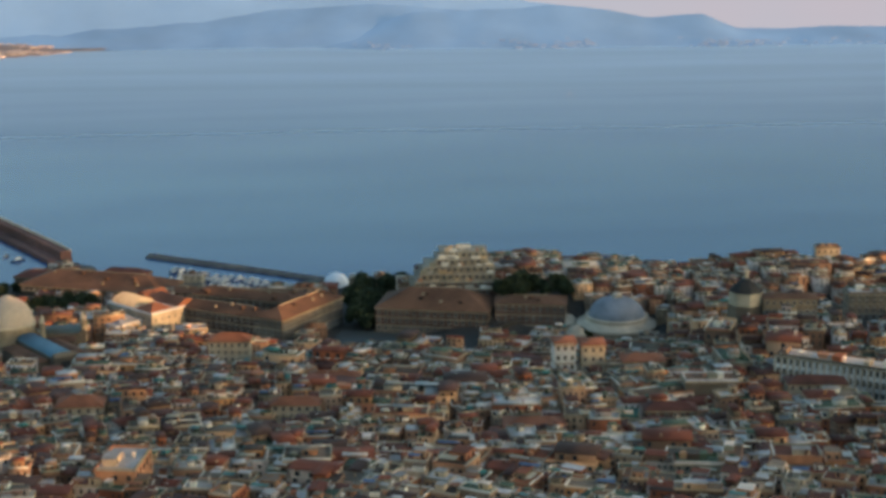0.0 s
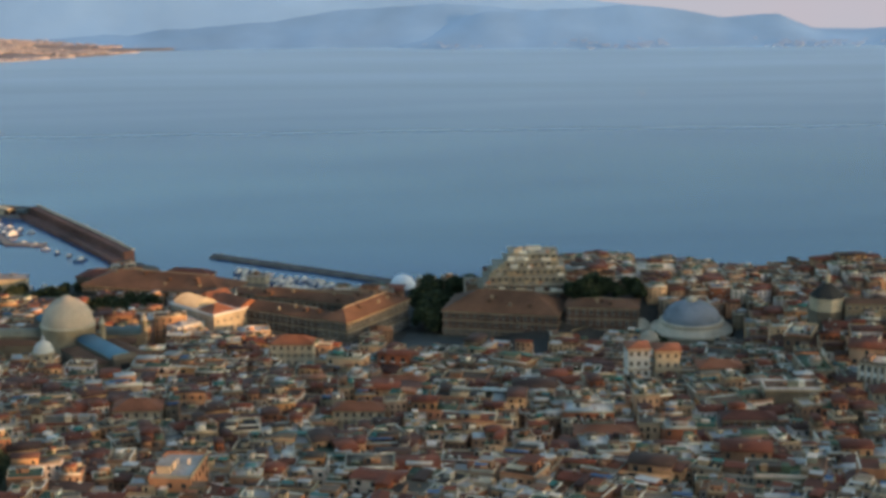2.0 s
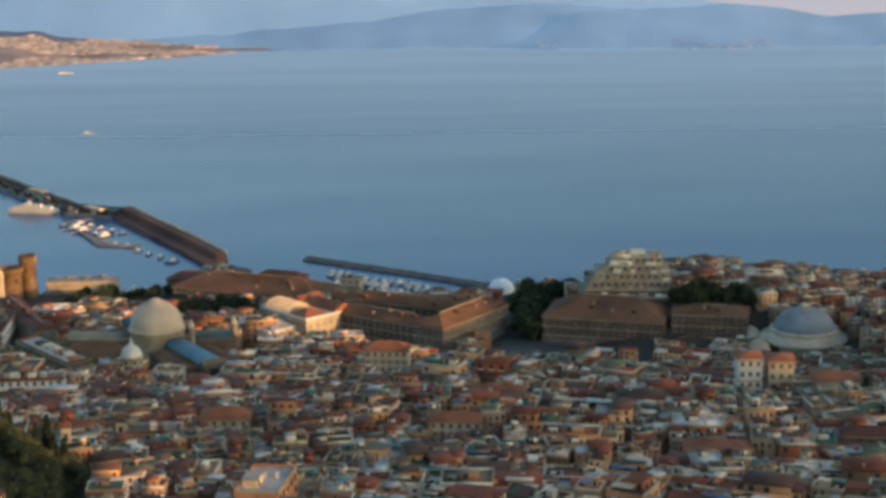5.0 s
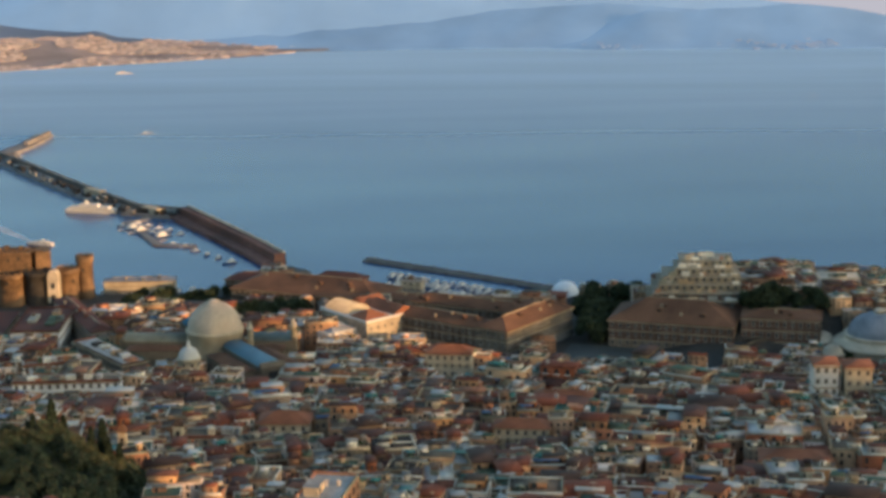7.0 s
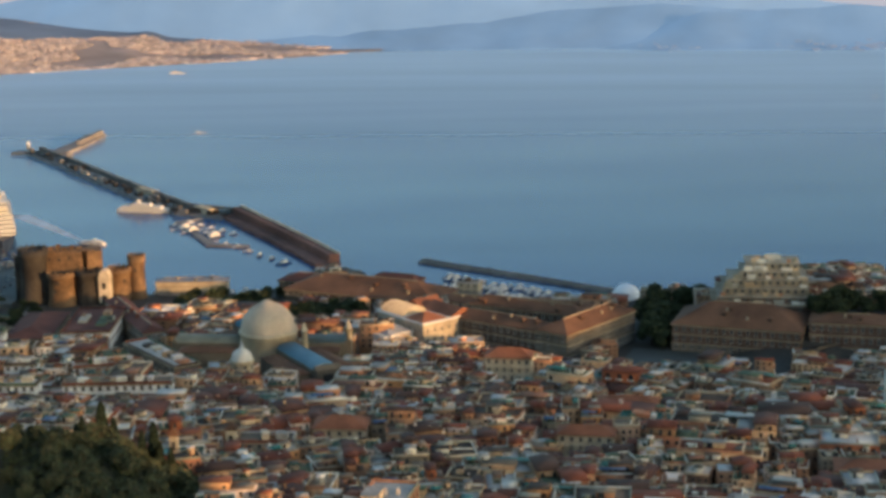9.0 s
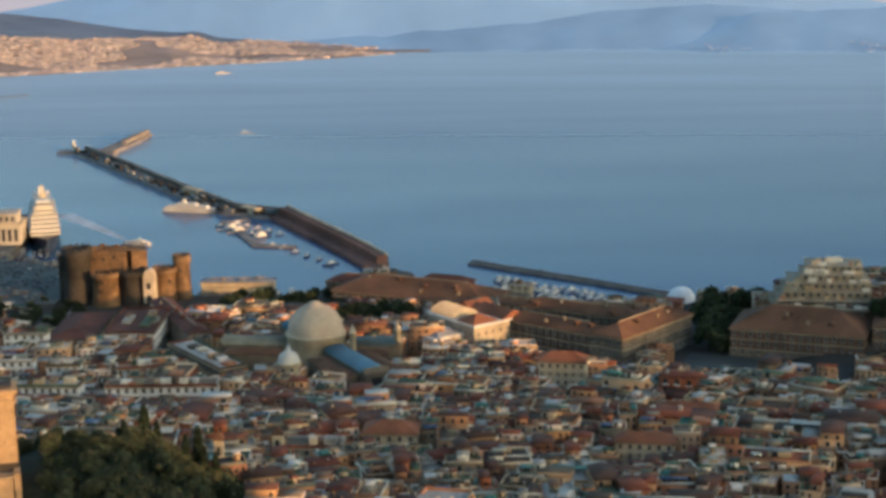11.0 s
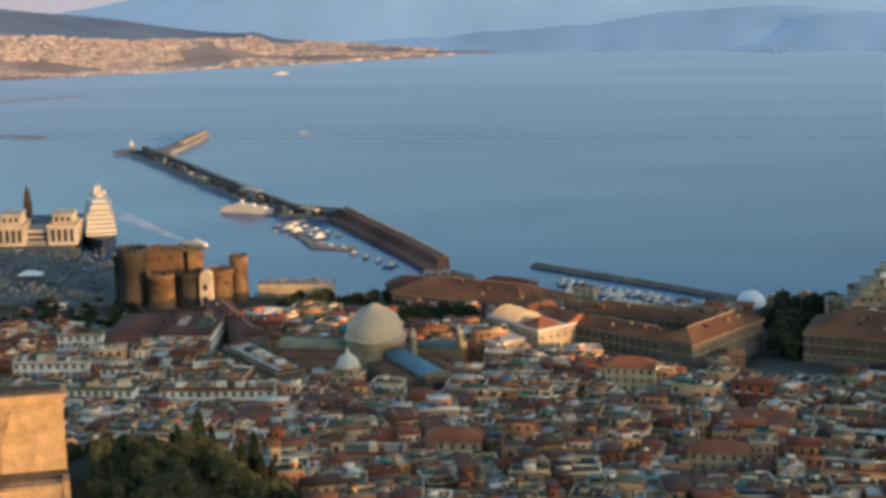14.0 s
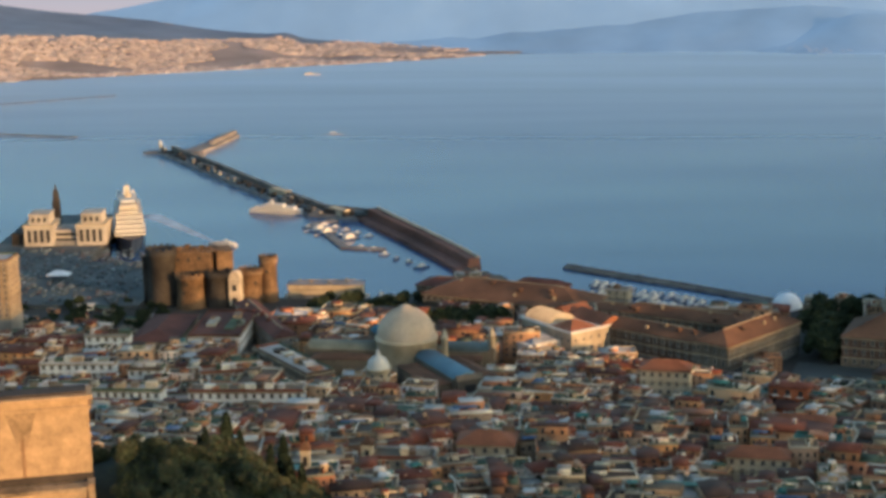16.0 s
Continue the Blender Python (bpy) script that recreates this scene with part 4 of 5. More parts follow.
palazzo("red_roof_house", (-84, 816), (-61, 815), 15, 18, CREAM, ORANGE_TILE, "cream house with a bright red tiled roof", 4, 4, 4, sides="fl", big=False, category="house", z=38)
palazzo("ochre_long_house", (325, 957), (357, 953), 12, 10, TUFA, BROWN_TILE, "long low ochre house beside the hill church", 2, 2, 4, sides="fl", big=False, category="house", z=52)
palazzo("brown_block", (377, 954), (412, 950), 16, 17, PALACE_GREY, ROOF_FLAT, "big brown apartment block with tall windows", 3, 4, 4, sides="fl", category="building", flat=True, z=47)
palazzo("blue_house", (346, 899), (366, 896), 12, 16, BLUE_PLASTER, ROOF_FLAT, "pale blue apartment house with a flat roof", 3, 5, 4, sides="fl", big=False, category="house", flat=True, z=42)
palazzo("grey_block", (236, 798), (263, 795), 14, 24, PALACE_GREY, ROOF_FLAT, "plain grey-brown apartment block with roof terraces", 3, 5, 4, sides="lr", big=False, category="building", flat=True, z=39)
palazzo("ochre_block", (290, 796), (320, 792), 12, 22, CREAM, ROOF_TILES, "ochre apartment block with a sunlit gable end", 3, 5, 4, sides="fr", big=False, category="building", z=38)
palazzo("white_house", (256, 699), (281, 696), 13, 20, WHITE, ROOF_FLAT, "long white house with a flat pale roof", 3, 4, 4, sides="fl", big=False, category="house", flat=True, z=40)
palazzo("cream_house", (64, 727), (98, 723), 12, 20, CREAM, ROOF_TILES, "long cream house with a row of windows", 2.5, 4, 4, sides="f", big=False, category="house", z=36)
palazzo("ochre_house", (-116, 797), (-91, 797), 13, 20, CREAM, ROOF_FLAT, "ochre house with a flat roof terrace", 3, 5, 4, sides="fl", big=False, category="house", flat=True, z=36)
palazzo("orange_long_house", (45, 880), (73, 877), 12, 18, CREAM, ORANGE_TILE, "long ochre house with an orange tiled roof", 3, 4, 4, sides="f", big=False, category="house", z=28)


def barrel(bm, p, q, r, z, slot=0, n=12, rise=1.0):
    p, q = Vector(p), Vector(q)
    dirn = (q - p).normalized()
    nrm = Vector((-dirn.y, dirn.x))
    rows = []
    for i in range(n + 1):
        a_ = math.pi * i / n
        o = nrm * (-r * math.cos(a_))
        rows.append([bm.verts.new((*(e_ + o), z + r * rise * math.sin(a_))) for e_ in (p, q)])
    for s, t in zip(rows, rows[1:]):
        f = bm.faces.new((s[0], s[1], t[1], t[0]))
        f.smooth, f.material_index = True, slot
    for k in (0, 1):
        bm.faces.new([r_[k] for r_ in rows]).material_index = slot


def theatre():
    ob = tagged(empty("opera_house", -50, 1093.8, 10, math.atan2(24.4, 28)), "white opera house with orange tiled roofs", "theatre")
    bm = bmesh.new()
    box(bm, 20, 22, -4, 40, 46, 22)
    part("wall", bm, OLD_CREAM, ob)
    bm = bmesh.new()
    box(bm, 20, 22, 18, 41.4, 47.4, 1.2)
    part("cornice", bm, WHITE, ob)
    for x, y, a_, b_, hh in ((31, 14, 18, 28, 4.5), (10, 9, 19, 17, 4.2), (31, 37, 18, 15, 4)):
        bm = bmesh.new()
        hip(bm, x, y, 19.2, a_, b_, hh, gable=x > 20)
        part("roof", bm, ORANGE_TILE, ob)
    bm = bmesh.new()
    barrel(bm, (10, 20), (10, 43), 9, 19.1, rise=.55)
    part("stage_vault", bm, OLD_CREAM, ob, "white curved roof")
    bm = bmesh.new()
    box(bm, -11, 26, -4, 22, 34, 17)
    part("side_wing", bm, WHITE, ob, "low white wing")
    for k in range(4):
        bm = bmesh.new()
        hip(bm, -11 + 4 * (k % 2), 14 + 8 * k, 13.3, 15 - 2 * k, 6.5, 2.2)
        part("side_roof", bm, WHITE if k % 2 else LEAD, ob)
    for f in range(3):
        for i in range(7):
            w = new("window", WINDOW_SMALL)
            w.parent, w.matrix_basis = ob, pose(3 + 5.6 * i, -1.05, 1.5 + 5.6 * f)
        for i in range(8):
            w = new("window", WINDOW_SMALL)
            w.parent, w.matrix_basis = ob, pose(-.06, 2 + 5.6 * i, 1.5 + 5.6 * f, 0, 0, -90)


theatre()


# ---- arcade with its great dome ----
def arcade():
    ob = tagged(empty("shopping_arcade", 0, 0, 0), "cross-shaped arcade with a great dusty glass dome", "arcade")
    cx, cy = -134, 1062
    bm = bmesh.new()
    dx_ = cx - 4.2
    lathe(bm, dx_, cy, [(16.6, 15), (16.6, 33), (17.4, 33.4), (17.4, 34.6), (16.2, 35)], 32)
    part("drum", bm, CREAM, ob, "cream stone drum")
    bm = bmesh.new()
    lathe(bm, dx_, cy, [(16, 34.8), (15.8, 38), (14.6, 42), (12, 45.8), (8.4, 48.8), (4, 50.6), (3.6, 51.4), (2, 52.2), (.4, 52.7)], 32)
    part("dome", bm, DOME_GLASS, ob)
    for i in range(16):
        bm = bmesh.new()
        a_ = math.tau * i / 16
        prof = [(16.1, 34.8), (15.95, 38), (14.75, 42), (12.15, 45.8), (8.55, 48.9), (4.1, 50.7)]
        last = None
        for r, z in prof:
            c_, s_ = math.cos(a_), math.sin(a_)
            cur = [bm.verts.new((dx_ + r * c_ - k * .22 * s_, cy + r * s_ + k * .22 * c_, z + .12)) for k in (-1, 1)]
            if last:
                bm.faces.new((last[0], last[1], cur[1], cur[0]))
            last = cur
        part("rib", bm, MARBLE, ob)
    dirs = {"near": Vector((.52, -.855)), "right": Vector((1, .02)).normalized(), "left": Vector((-1, .06)).normalized(), "back": Vector((-.52, .855))}
    for key, length, m in (("near", 68, GLASS_ROOF), ("right", 42, COPPER), ("left", 58, COPPER), ("back", 46, GLASS_ROOF)):
        v = dirs[key]
        p, q = Vector((cx, cy)) + v * 17, Vector((cx, cy)) + v * length
        bm = bmesh.new()
        barrel(bm, p, q, 6.8, 28, rise=.5)
        part("vault", bm, m, ob, "blue-green glazed barrel roof")
        mid, turn = (p + q) / 2, math.atan2(v.y, v.x)
        bm = bmesh.new()
        box(bm, mid.x, mid.y, 2, (q - p).length, 15, 26, turn)
        part("wall", bm, PALACE_GREY, ob)
        nrm = Vector((-v.y, v.x))
        for s in (-1, 1):
            c_ = mid + nrm * (s * 13.5)
            bm = bmesh.new()
            box(bm, c_.x, c_.y, 2, (q - p).length - 8, 11, 24, turn)
            part("side_building", bm, PALACE_GREY, ob)
            bm = bmesh.new()
            hip(bm, c_.x, c_.y, 26, (q - p).length - 8, 11, 2, turn)
            part("side_roof", bm, BROWN_TILE, ob)
        e_ = q + v * 1
        bm = bmesh.new()
        box(bm, e_.x, e_.y, 2, 3, 14, 26, turn)
        hip(bm, e_.x, e_.y, 28.3, 3, 14, 2.6, turn, gable=True)
        box(bm, e_.x - v.x * .0 + v.x * 1.5, e_.y + v.y * 1.5, 21, .4, 6, 4.5, turn, slot=1)
        part("end_front", bm, [PALACE_GREY, WINDOW], ob)
    for x, y in ((-91, 1058), (-116, 1052)):
        bm = bmesh.new()
        lathe(bm, x, y, [(1.8, 22), (1.8, 36), (2.2, 36.2), (2.2, 37), (1.7, 37.2), (1.4, 39), (.6, 40.5), (.2, 42)], 14)
        part("turret", bm, CREAM, ob)


arcade()


def domed_church(name, x, y, r, z0, z1, label, m=WHITE, wall=CREAM):
    ob = tagged(empty(name, x, y, 0), label, "church")
    h = z1 - z0
    bm = bmesh.new()
    box(bm, 0, 2, 4, r * 2.1, r * 2.6, z0 - 14)
    part("nave", bm, wall, ob)
    bm = bmesh.new()
    lathe(bm, 0, 0, [(r, z0 - 6), (r, z0), (r * 1.1, z0 + .2), (r * 1.1, z0 + .9), (r * .96, z0 + 1)], 24)
    part("drum", bm, wall, ob)
    for i in range(8):
        w = new("window", WINDOW_SMALL)
        w.parent = ob
        a_ = math.tau * (i + .5) / 8
        w.matrix_basis = pose((r + .05) * math.cos(a_), (r + .05) * math.sin(a_), z0 - 3.5, 0, 0, math.degrees(a_) + 90)
    bm = bmesh.new()
    lathe(bm, 0, 0, [(r * .96, z0 + .9), (r * .92, z0 + h * .24), (r * .78, z0 + h * .42), (r * .5, z0 + h * .56), (r * .2, z0 + h * .63), (r * .17, z0 + h * .78), (.05, z1)], 24)
    part("dome", bm, m, ob)
    return ob


domed_church("small_church", -146, 1010, 6.2, 31, 42.5, "small church with a white lanterned dome")
hill_church = tagged(empty("hill_church", 316.5, 968, 0), "eight-sided white church with a dark cone roof", "church")
for name, prof, m, sides in (("base", [(11, 30), (11, 56.5), (11.4, 57)], PALACE_GREY, 8), ("wall", [(10.4, 55), (10.4, 64), (11, 64.2), (11, 65)], CREAM, 8), ("roof", [(11, 65), (6.2, 69.5), (2, 72.6)], DARK_AND_SHADED_STONE, 8), ("lantern", [(1.5, 72.2), (1.5, 76), (1.9, 76.2), (.1, 79)], CREAM, 8)):
    bm = bmesh.new()
    lathe(bm, 0, 0, prof, sides)
    for f in bm.faces:
        f.smooth = False
    part(name, bm, m, hill_church)
for i in range(8):
    w = new("window", WINDOW_SMALL)
    w.parent = hill_church
    a_ = math.tau * (i + .5) / 8
    w.matrix_basis = pose(8.35 * math.cos(a_), 8.35 * math.sin(a_), 60, 0, 0, math.degrees(a_) + 90)


def round_church():
    ob = tagged(empty("round_church", 256, 1058, 0), "great round church with a shallow grey dome", "church")
    for prof, m, nm, sides in (([(25.5, 2), (25.5, 20), (26.6, 20.6), (26.6, 22.4), (24.6, 22.8)], MARBLE, "drum", 40), ([(24.8, 22.6), (24.4, 23.6), (20.6, 24.6), (20.4, 26.6), (20.9, 26.8), (20.9, 27.4), (18.2, 27.6)], MARBLE, "attic", 40), ([(18.6, 27.2), (18.4, 29), (17.2, 32), (14.8, 35), (11.4, 37.4), (7.4, 39), (4, 39.6)], LEAD, "dome", 40), ([(3.4, 39.2), (3.4, 41), (3.8, 41.2), (2.4, 42), (.3, 43)], MARBLE, "lantern", 16)):
        bm = bmesh.new()
        lathe(bm, 0, 0, prof, sides)
        part(nm, bm, m, ob)
    for i in range(24):
        w = new("window", WINDOW_SMALL)
        w.parent = ob
        a_ = math.tau * i / 24
        w.matrix_basis = pose(25.6 * math.cos(a_), 25.6 * math.sin(a_), 15, 0, 0, math.degrees(a_) + 90)
    for s in (-1, 1):
        bm = bmesh.new()
        lathe(bm, -30 + 0 * s, 14 * s, [(7, 3), (7, 19), (7.5, 19.3), (6.5, 20), (5, 22.6), (2.6, 24.4), (.4, 25.2)], 20)
        part("side_chapel", bm, MARBLE, ob)
    bm = bmesh.new()
    for i in range(26):
        a_ = math.radians(100 + 100 * i / 25)
        x, y = -38 + 44 * math.cos(a_), -4 + 44 * math.sin(a_) * .6
        box(bm, x, y, 8, 1.3, 1.3, 11)
        box(bm, x, y, 19, 4.6, 4, 2, a_)
    part("colonnade", bm, PALACE_GREY, ob)


round_church()

bm = bmesh.new()
lathe(bm, 80.8, 1243, [(9.6, 3), (9.6, 6), (9.2, 9), (7.8, 12), (5.2, 14.4), (2.2, 15.6), (.2, 15.9)], 28)
tagged(part("white_dome_tent", bm, TENT), "white half-round dome tent near the shore", "tent")

bm = bmesh.new()
for x, y, sx, sy, t in ((120, 1050, 110, 66, -.28),):
    box(bm, x, y, 6, sx, sy, 6.3, t)
tagged(part("square_paving", bm, PAVING), "wide dark paved square in front of the palace", "square", kind="structure")


# ---- hill terraces at the skyline ----
def stepped_block():
    ob = tagged(empty("terraced_block", 157, 1125, 29.5, math.radians(-4)), "stepped cream apartment block with stacked terraces", "building")
    rnd = random.Random(8)
    z = 0.0
    for k in range(6):
        w, dd = 58 - 3.6 * k - (8 if k > 3 else 0), 40 - 4 * k
        bm = bmesh.new()
        box(bm, 1.5 * k - 2, 6 + 1.6 * k, z - (8 if k == 0 else 0), w, dd, 4 + (8 if k == 0 else 0))
        part("storey", bm, MOULDING if k > 1 else PALACE_RED, ob)
        for _ in range(12):
            bm = bmesh.new()
            px, py = 1.5 * k - 2 + rnd.uniform(-.46, .46) * w, 6 + 1.6 * k + rnd.choice((-1, -1, .2)) * (dd / 2 - 2)
            box(bm, px, py, z + 4.6, rnd.uniform(1.5, 6), rnd.uniform(1.5, 3), rnd.uniform(1.2, 3))
            part("terrace_hut", bm, HUT, ob)
        bm = bmesh.new()
        box(bm, 1.5 * k - 2, 6 + 1.6 * k, z + 4, w + 1.6, dd + 1.6, .7)
        part("terrace", bm, OLD_CREAM if k > 0 else MOULDING, ob)
        for i in range(int(w / 4.5)):
            wd = new("window", WINDOW_BIG)
            wd.parent = ob
            wd.matrix_basis = pose(1.5 * k - 2 - w / 2 + 2.5 + 4.5 * i, 6 + 1.6 * k - dd / 2 - .06, z + 1.6)
        z += 4.4


stepped_block()


# ---- trees ----
def crown_mesh(name, radius, height, n, m, seed, pointed=False, leaf=.9):
    """Many small tilted leaf clumps in an uneven crown."""
    rnd = random.Random(seed)
    lobes = [(Vector((rnd.uniform(-.6, .6) * radius, rnd.uniform(-.6, .6) * radius, rnd.uniform(.3, .85) * height)), rnd.uniform(.35, .6) * radius) for _ in range(9)]
    verts, faces = [], []
    for _ in range(n):
        if pointed:
            v = rnd.random() ** .8
            r = radius * (1 - v) ** .6 * rnd.uniform(.55, 1.05) * (1.0 if v > .08 else .7)
            a_ = rnd.uniform(0, math.tau)
            c_ = Vector((r * math.cos(a_), r * math.sin(a_), v * height))
        else:
            o, r = rnd.choice(lobes)
            u = Vector((rnd.gauss(0, 1), rnd.gauss(0, 1), rnd.gauss(0, .8))).normalized()
            c_ = o + u * r * rnd.uniform(.7, 1.08)
        s = leaf * rnd.uniform(.6, 1.4)
        t1 = Vector((rnd.gauss(0, 1), rnd.gauss(0, 1), rnd.gauss(0, 1))).normalized() * s
        t2 = t1.cross(Vector((rnd.gauss(0, 1), rnd.gauss(0, 1), rnd.gauss(0, 1)))).normalized() * s * .7
        k = len(verts)
        verts += [c_ - t1, c_ + t2, c_ + t1, c_ - t2]
        faces.append((k, k + 1, k + 2, k + 3))
    me = bpy.data.meshes.new(name)
    me.from_pydata([tuple(v) for v in verts], [], faces)
    me.materials.append(m)
    return me


def tree(label, radius, height, n, m, seed, pointed=False, trunk=3.0, leaf=.9, group=""):
    bm = bmesh.new()
    rnd = random.Random(seed + 50)
    lathe(bm, 0, 0, [(.45, -2), (.35, trunk * .5), (.28, trunk), (.1, trunk + height * .6)], 8)
    for k in range(5):
        a_ = rnd.uniform(0, math.tau)
        e_ = Vector((math.cos(a_) * radius * .6, math.sin(a_) * radius * .6, trunk + height * rnd.uniform(.3, .6)))
        b_ = Vector((0, 0, trunk * .8))
        side = Vector((-math.sin(a_), math.cos(a_), 0)) * .14
        up = Vector((0, 0, .14))
        vs = [bm.verts.new(b_ + o) for o in (side, up, -side, -up)]
        tip = bm.verts.new(e_)
        for i in range(4):
            bm.faces.new((vs[i], vs[(i + 1) % 4], tip))
    ob = new("tree")
    tagged(ob, label, "tree", group)
    part("trunk", bm, BARK, ob)
    c_ = new("crown", crown_mesh("crown", radius, height, n, m, seed, pointed, leaf))
    c_.parent, c_.matrix_basis = ob, pose(0, 0, trunk * .6)
    return ob


PROTO = {
    "oak": [tree("dense dark green broadleaf tree", 5.0, 9, 900, LEAF, s, group="city trees", leaf=.8) for s in (1, 2, 3)],
    "olive": [tree("bushy olive-green tree on the hillside", 5.2, 8.5, 1700, LEAF_OLIVE, s, group="hillside trees", leaf=.5) for s in (11, 12, 13)],
    "cypress": [tree("tall dark pointed cypress on the hillside", 2.6, 15, 1500, LEAF_DARK, s, pointed=True, trunk=1.2, group="hillside trees", leaf=.5) for s in (21, 22)],
}
USED = set()


def plant(kind, x, y, z, size, rnd):
    i = rnd.randrange(len(PROTO[kind]))
    ob = PROTO[kind][i]
    m = pose(x, y, z, 0, 0, rnd.uniform(0, 360))
    if (kind, i) in USED:
        ob = copy_thing(ob, m)
        ob.scale = (size, size, size * rnd.uniform(.9, 1.15))
    else:
        USED.add((kind, i))
        ob.matrix_basis = m


def trees():
    rnd = random.Random(12)
    for x, y, sx, sy, n, size in ((101, 1142, 15, 52, 28, 1.5), (-113, 1170, 26, 14, 30, 1.2), (205, 1098, 24, 9, 18, 1.2), (-186, 1218, 34, 20, 30, 1.0), (-205, 1215, 10, 6, 5, 1.2), (0, 1068, 16, 5, 7, .8), (230, 1046, 8, 8, 4, .9), (120, 1190, 14, 8, 8, 1.2), (310, 905, 10, 8, 4, .8), (60, 950, 20, 12, 5, .6), (-30, 890, 40, 20, 4, .6), (-170, 1255, 30, 10, 8, .8), (-368, 1190, 60, 56, 52, .6), (-330, 1290, 14, 10, 6, .8)):
        for _ in range(n):
            px, py = x + rnd.uniform(-1, 1) * sx, y + rnd.uniform(-1, 1) * sy
            if on_land(px, py):
                plant("oak", px, py, ground_z(px, py) - .5, size * rnd.uniform(.8, 1.15), rnd)
    for _ in range(190):
        px = rnd.uniform(-205, -118)
        py = rnd.uniform(622, 732)
        if px < 1 - .334 * (py - 131) and py < 668 or py > 690 and px < -165:
            continue
        plant("olive", px, py, ground_z(px, py) - 1.5, rnd.uniform(.75, 1.15) * (.68 if px < -152 else 1.0), rnd)
    for px, py, s in ((-156, 694, 1.1), (-152, 699, .95), (-148, 692, 1.25), (-145, 698, 1.0), (-131, 702, 1.2), (-128, 697, 1.0), (-125, 703, .9), (-160, 701, .8), (-134, 695, .9)):
        plant("cypress", px, py, ground_z(px, py) - 1, s * 1.2, rnd)


trees()


def shrubs():
    """Low scrub that covers the slope under the trees."""
    rnd = random.Random(31)
    verts, faces = [], []
    for _ in range(1500):
        x, y = rnd.uniform(-210, -112), rnd.uniform(600, 740)
        if x < 1 - .334 * (y - 131) and y < 668:
            continue
        z, r = ground_z(x, y), rnd.uniform(.8, 2.6)
        for _ in range(26):
            c = Vector((x + rnd.gauss(0, r * .6), y + rnd.gauss(0, r * .6), z + abs(rnd.gauss(0, r * .6))))
            t1 = Vector((rnd.gauss(0, 1), rnd.gauss(0, 1), rnd.gauss(0, 1))).normalized() * rnd.uniform(.3, .7)
            t2 = t1.cross(Vector((rnd.gauss(0, 1), rnd.gauss(0, 1), rnd.gauss(0, 1)))).normalized() * .4
            n = len(verts)
            verts += [tuple(c - t1), tuple(c + t2), tuple(c + t1), tuple(c - t2)]
            faces.append((n, n + 1, n + 2, n + 3))
    me = bpy.data.meshes.new("hillside_shrubs")
    me.from_pydata(verts, [], faces)
    me.materials.append(LEAF)
    tagged(new("hillside_shrubs", me), "low dark green scrub covering the slope", "shrubs", kind="stuff")


shrubs()


# ---- sunlit bastion on the hillside ----
def bastion():
    ob = tagged(empty("bastion", -178.0, 640, -3.6, radians(18)), "sunlit ochre stone bastion with a jutting parapet", "bastion")
    bm = bmesh.new()
    box(bm, -40, 4, 60, 80, 8, 73.5)
    part("wall", bm, BASTION, ob)
    for z, over, h in ((132.7, 2.6, 1.3), (129.6, 1.7, .9)):
        bm = bmesh.new()
        box(bm, -40, 4, z, 80 + over, 8 + over, h)
        part("cornice", bm, BASTION, ob)
    bm = bmesh.new()
    box(bm, -40.2, 4.4, 134, 79.4, 7.4, .9)
    part("parapet", bm, TUFA_DARK, ob, "low parapet, shade put into its dark colour")
    bm = bmesh.new()
    box(bm, -40, -3, 60, 76, 5.6, 45)
    part("terrace", bm, BASTION, ob)
    bm = bmesh.new()
    box(bm, -40, -3, 105, 77.4, 6.4, 1.0)
    part("terrace_edge", bm, TUFA, ob)
    bm = bmesh.new()
    box(bm, -40, 3.9, 105, 80.3, 8.1, 3.8)
    part("plinth", bm, TUFA_DARK, ob, "dark foot of the wall")
    for k in range(3):
        bm = bmesh.new()
        box(bm, -20.5 - 22 * k, -.1, 108.9, 1.1, .2, 20)
        part("rain_pipe", bm, STAIN, ob)
        bm = bmesh.new()
        box(bm, -20.5 - 22 * k, -.06, 117.5, 2.2, .14, 12, taper=4.2)
        part("stain", bm, PALE_STAIN, ob, "faint wedge-shaped damp stain")
    bm = bmesh.new()
    box(bm, -.6, -3.2, 60, 2.0, 6.4, 47)
    part("buttress", bm, BASTION, ob)


bastion()


def bell_tower(x, y, z, w, h, label):
    ob = tagged(empty("bell_tower", x, y, z), label, "tower")
    bm = bmesh.new()
    box(bm, 0, 0, -8, w, w, h * .7 + 8)
    box(bm, 0, 0, h * .7, w * 1.15, w * 1.15, .6)
    box(bm, 0, 0, h * .7 + .6, w * .9, w * .9, h * .24)
    box(bm, 0, 0, h * .94 + .6, w * 1.05, w * 1.05, .5)
    part("shaft", bm, CREAM, ob)
    bm = bmesh.new()
    hip(bm, 0, 0, h * .94 + 1.4, w * .9, w * .9, h * .12)
    part("roof", bm, BROWN_TILE, ob)
    for k in range(2):
        bm = bmesh.new()
        box(bm, 0, -w * .46, h * (.45 if k == 0 else .75), w * .35, .3, h * .14)
        part("opening", bm, WINDOW, ob)


bell_tower(-133.5, 752, 46, 3.6, 30, "slim sunlit ochre bell tower beside the trees")
bell_tower(-118, 800, 38, 5, 24, "squat ochre bell tower among the houses")


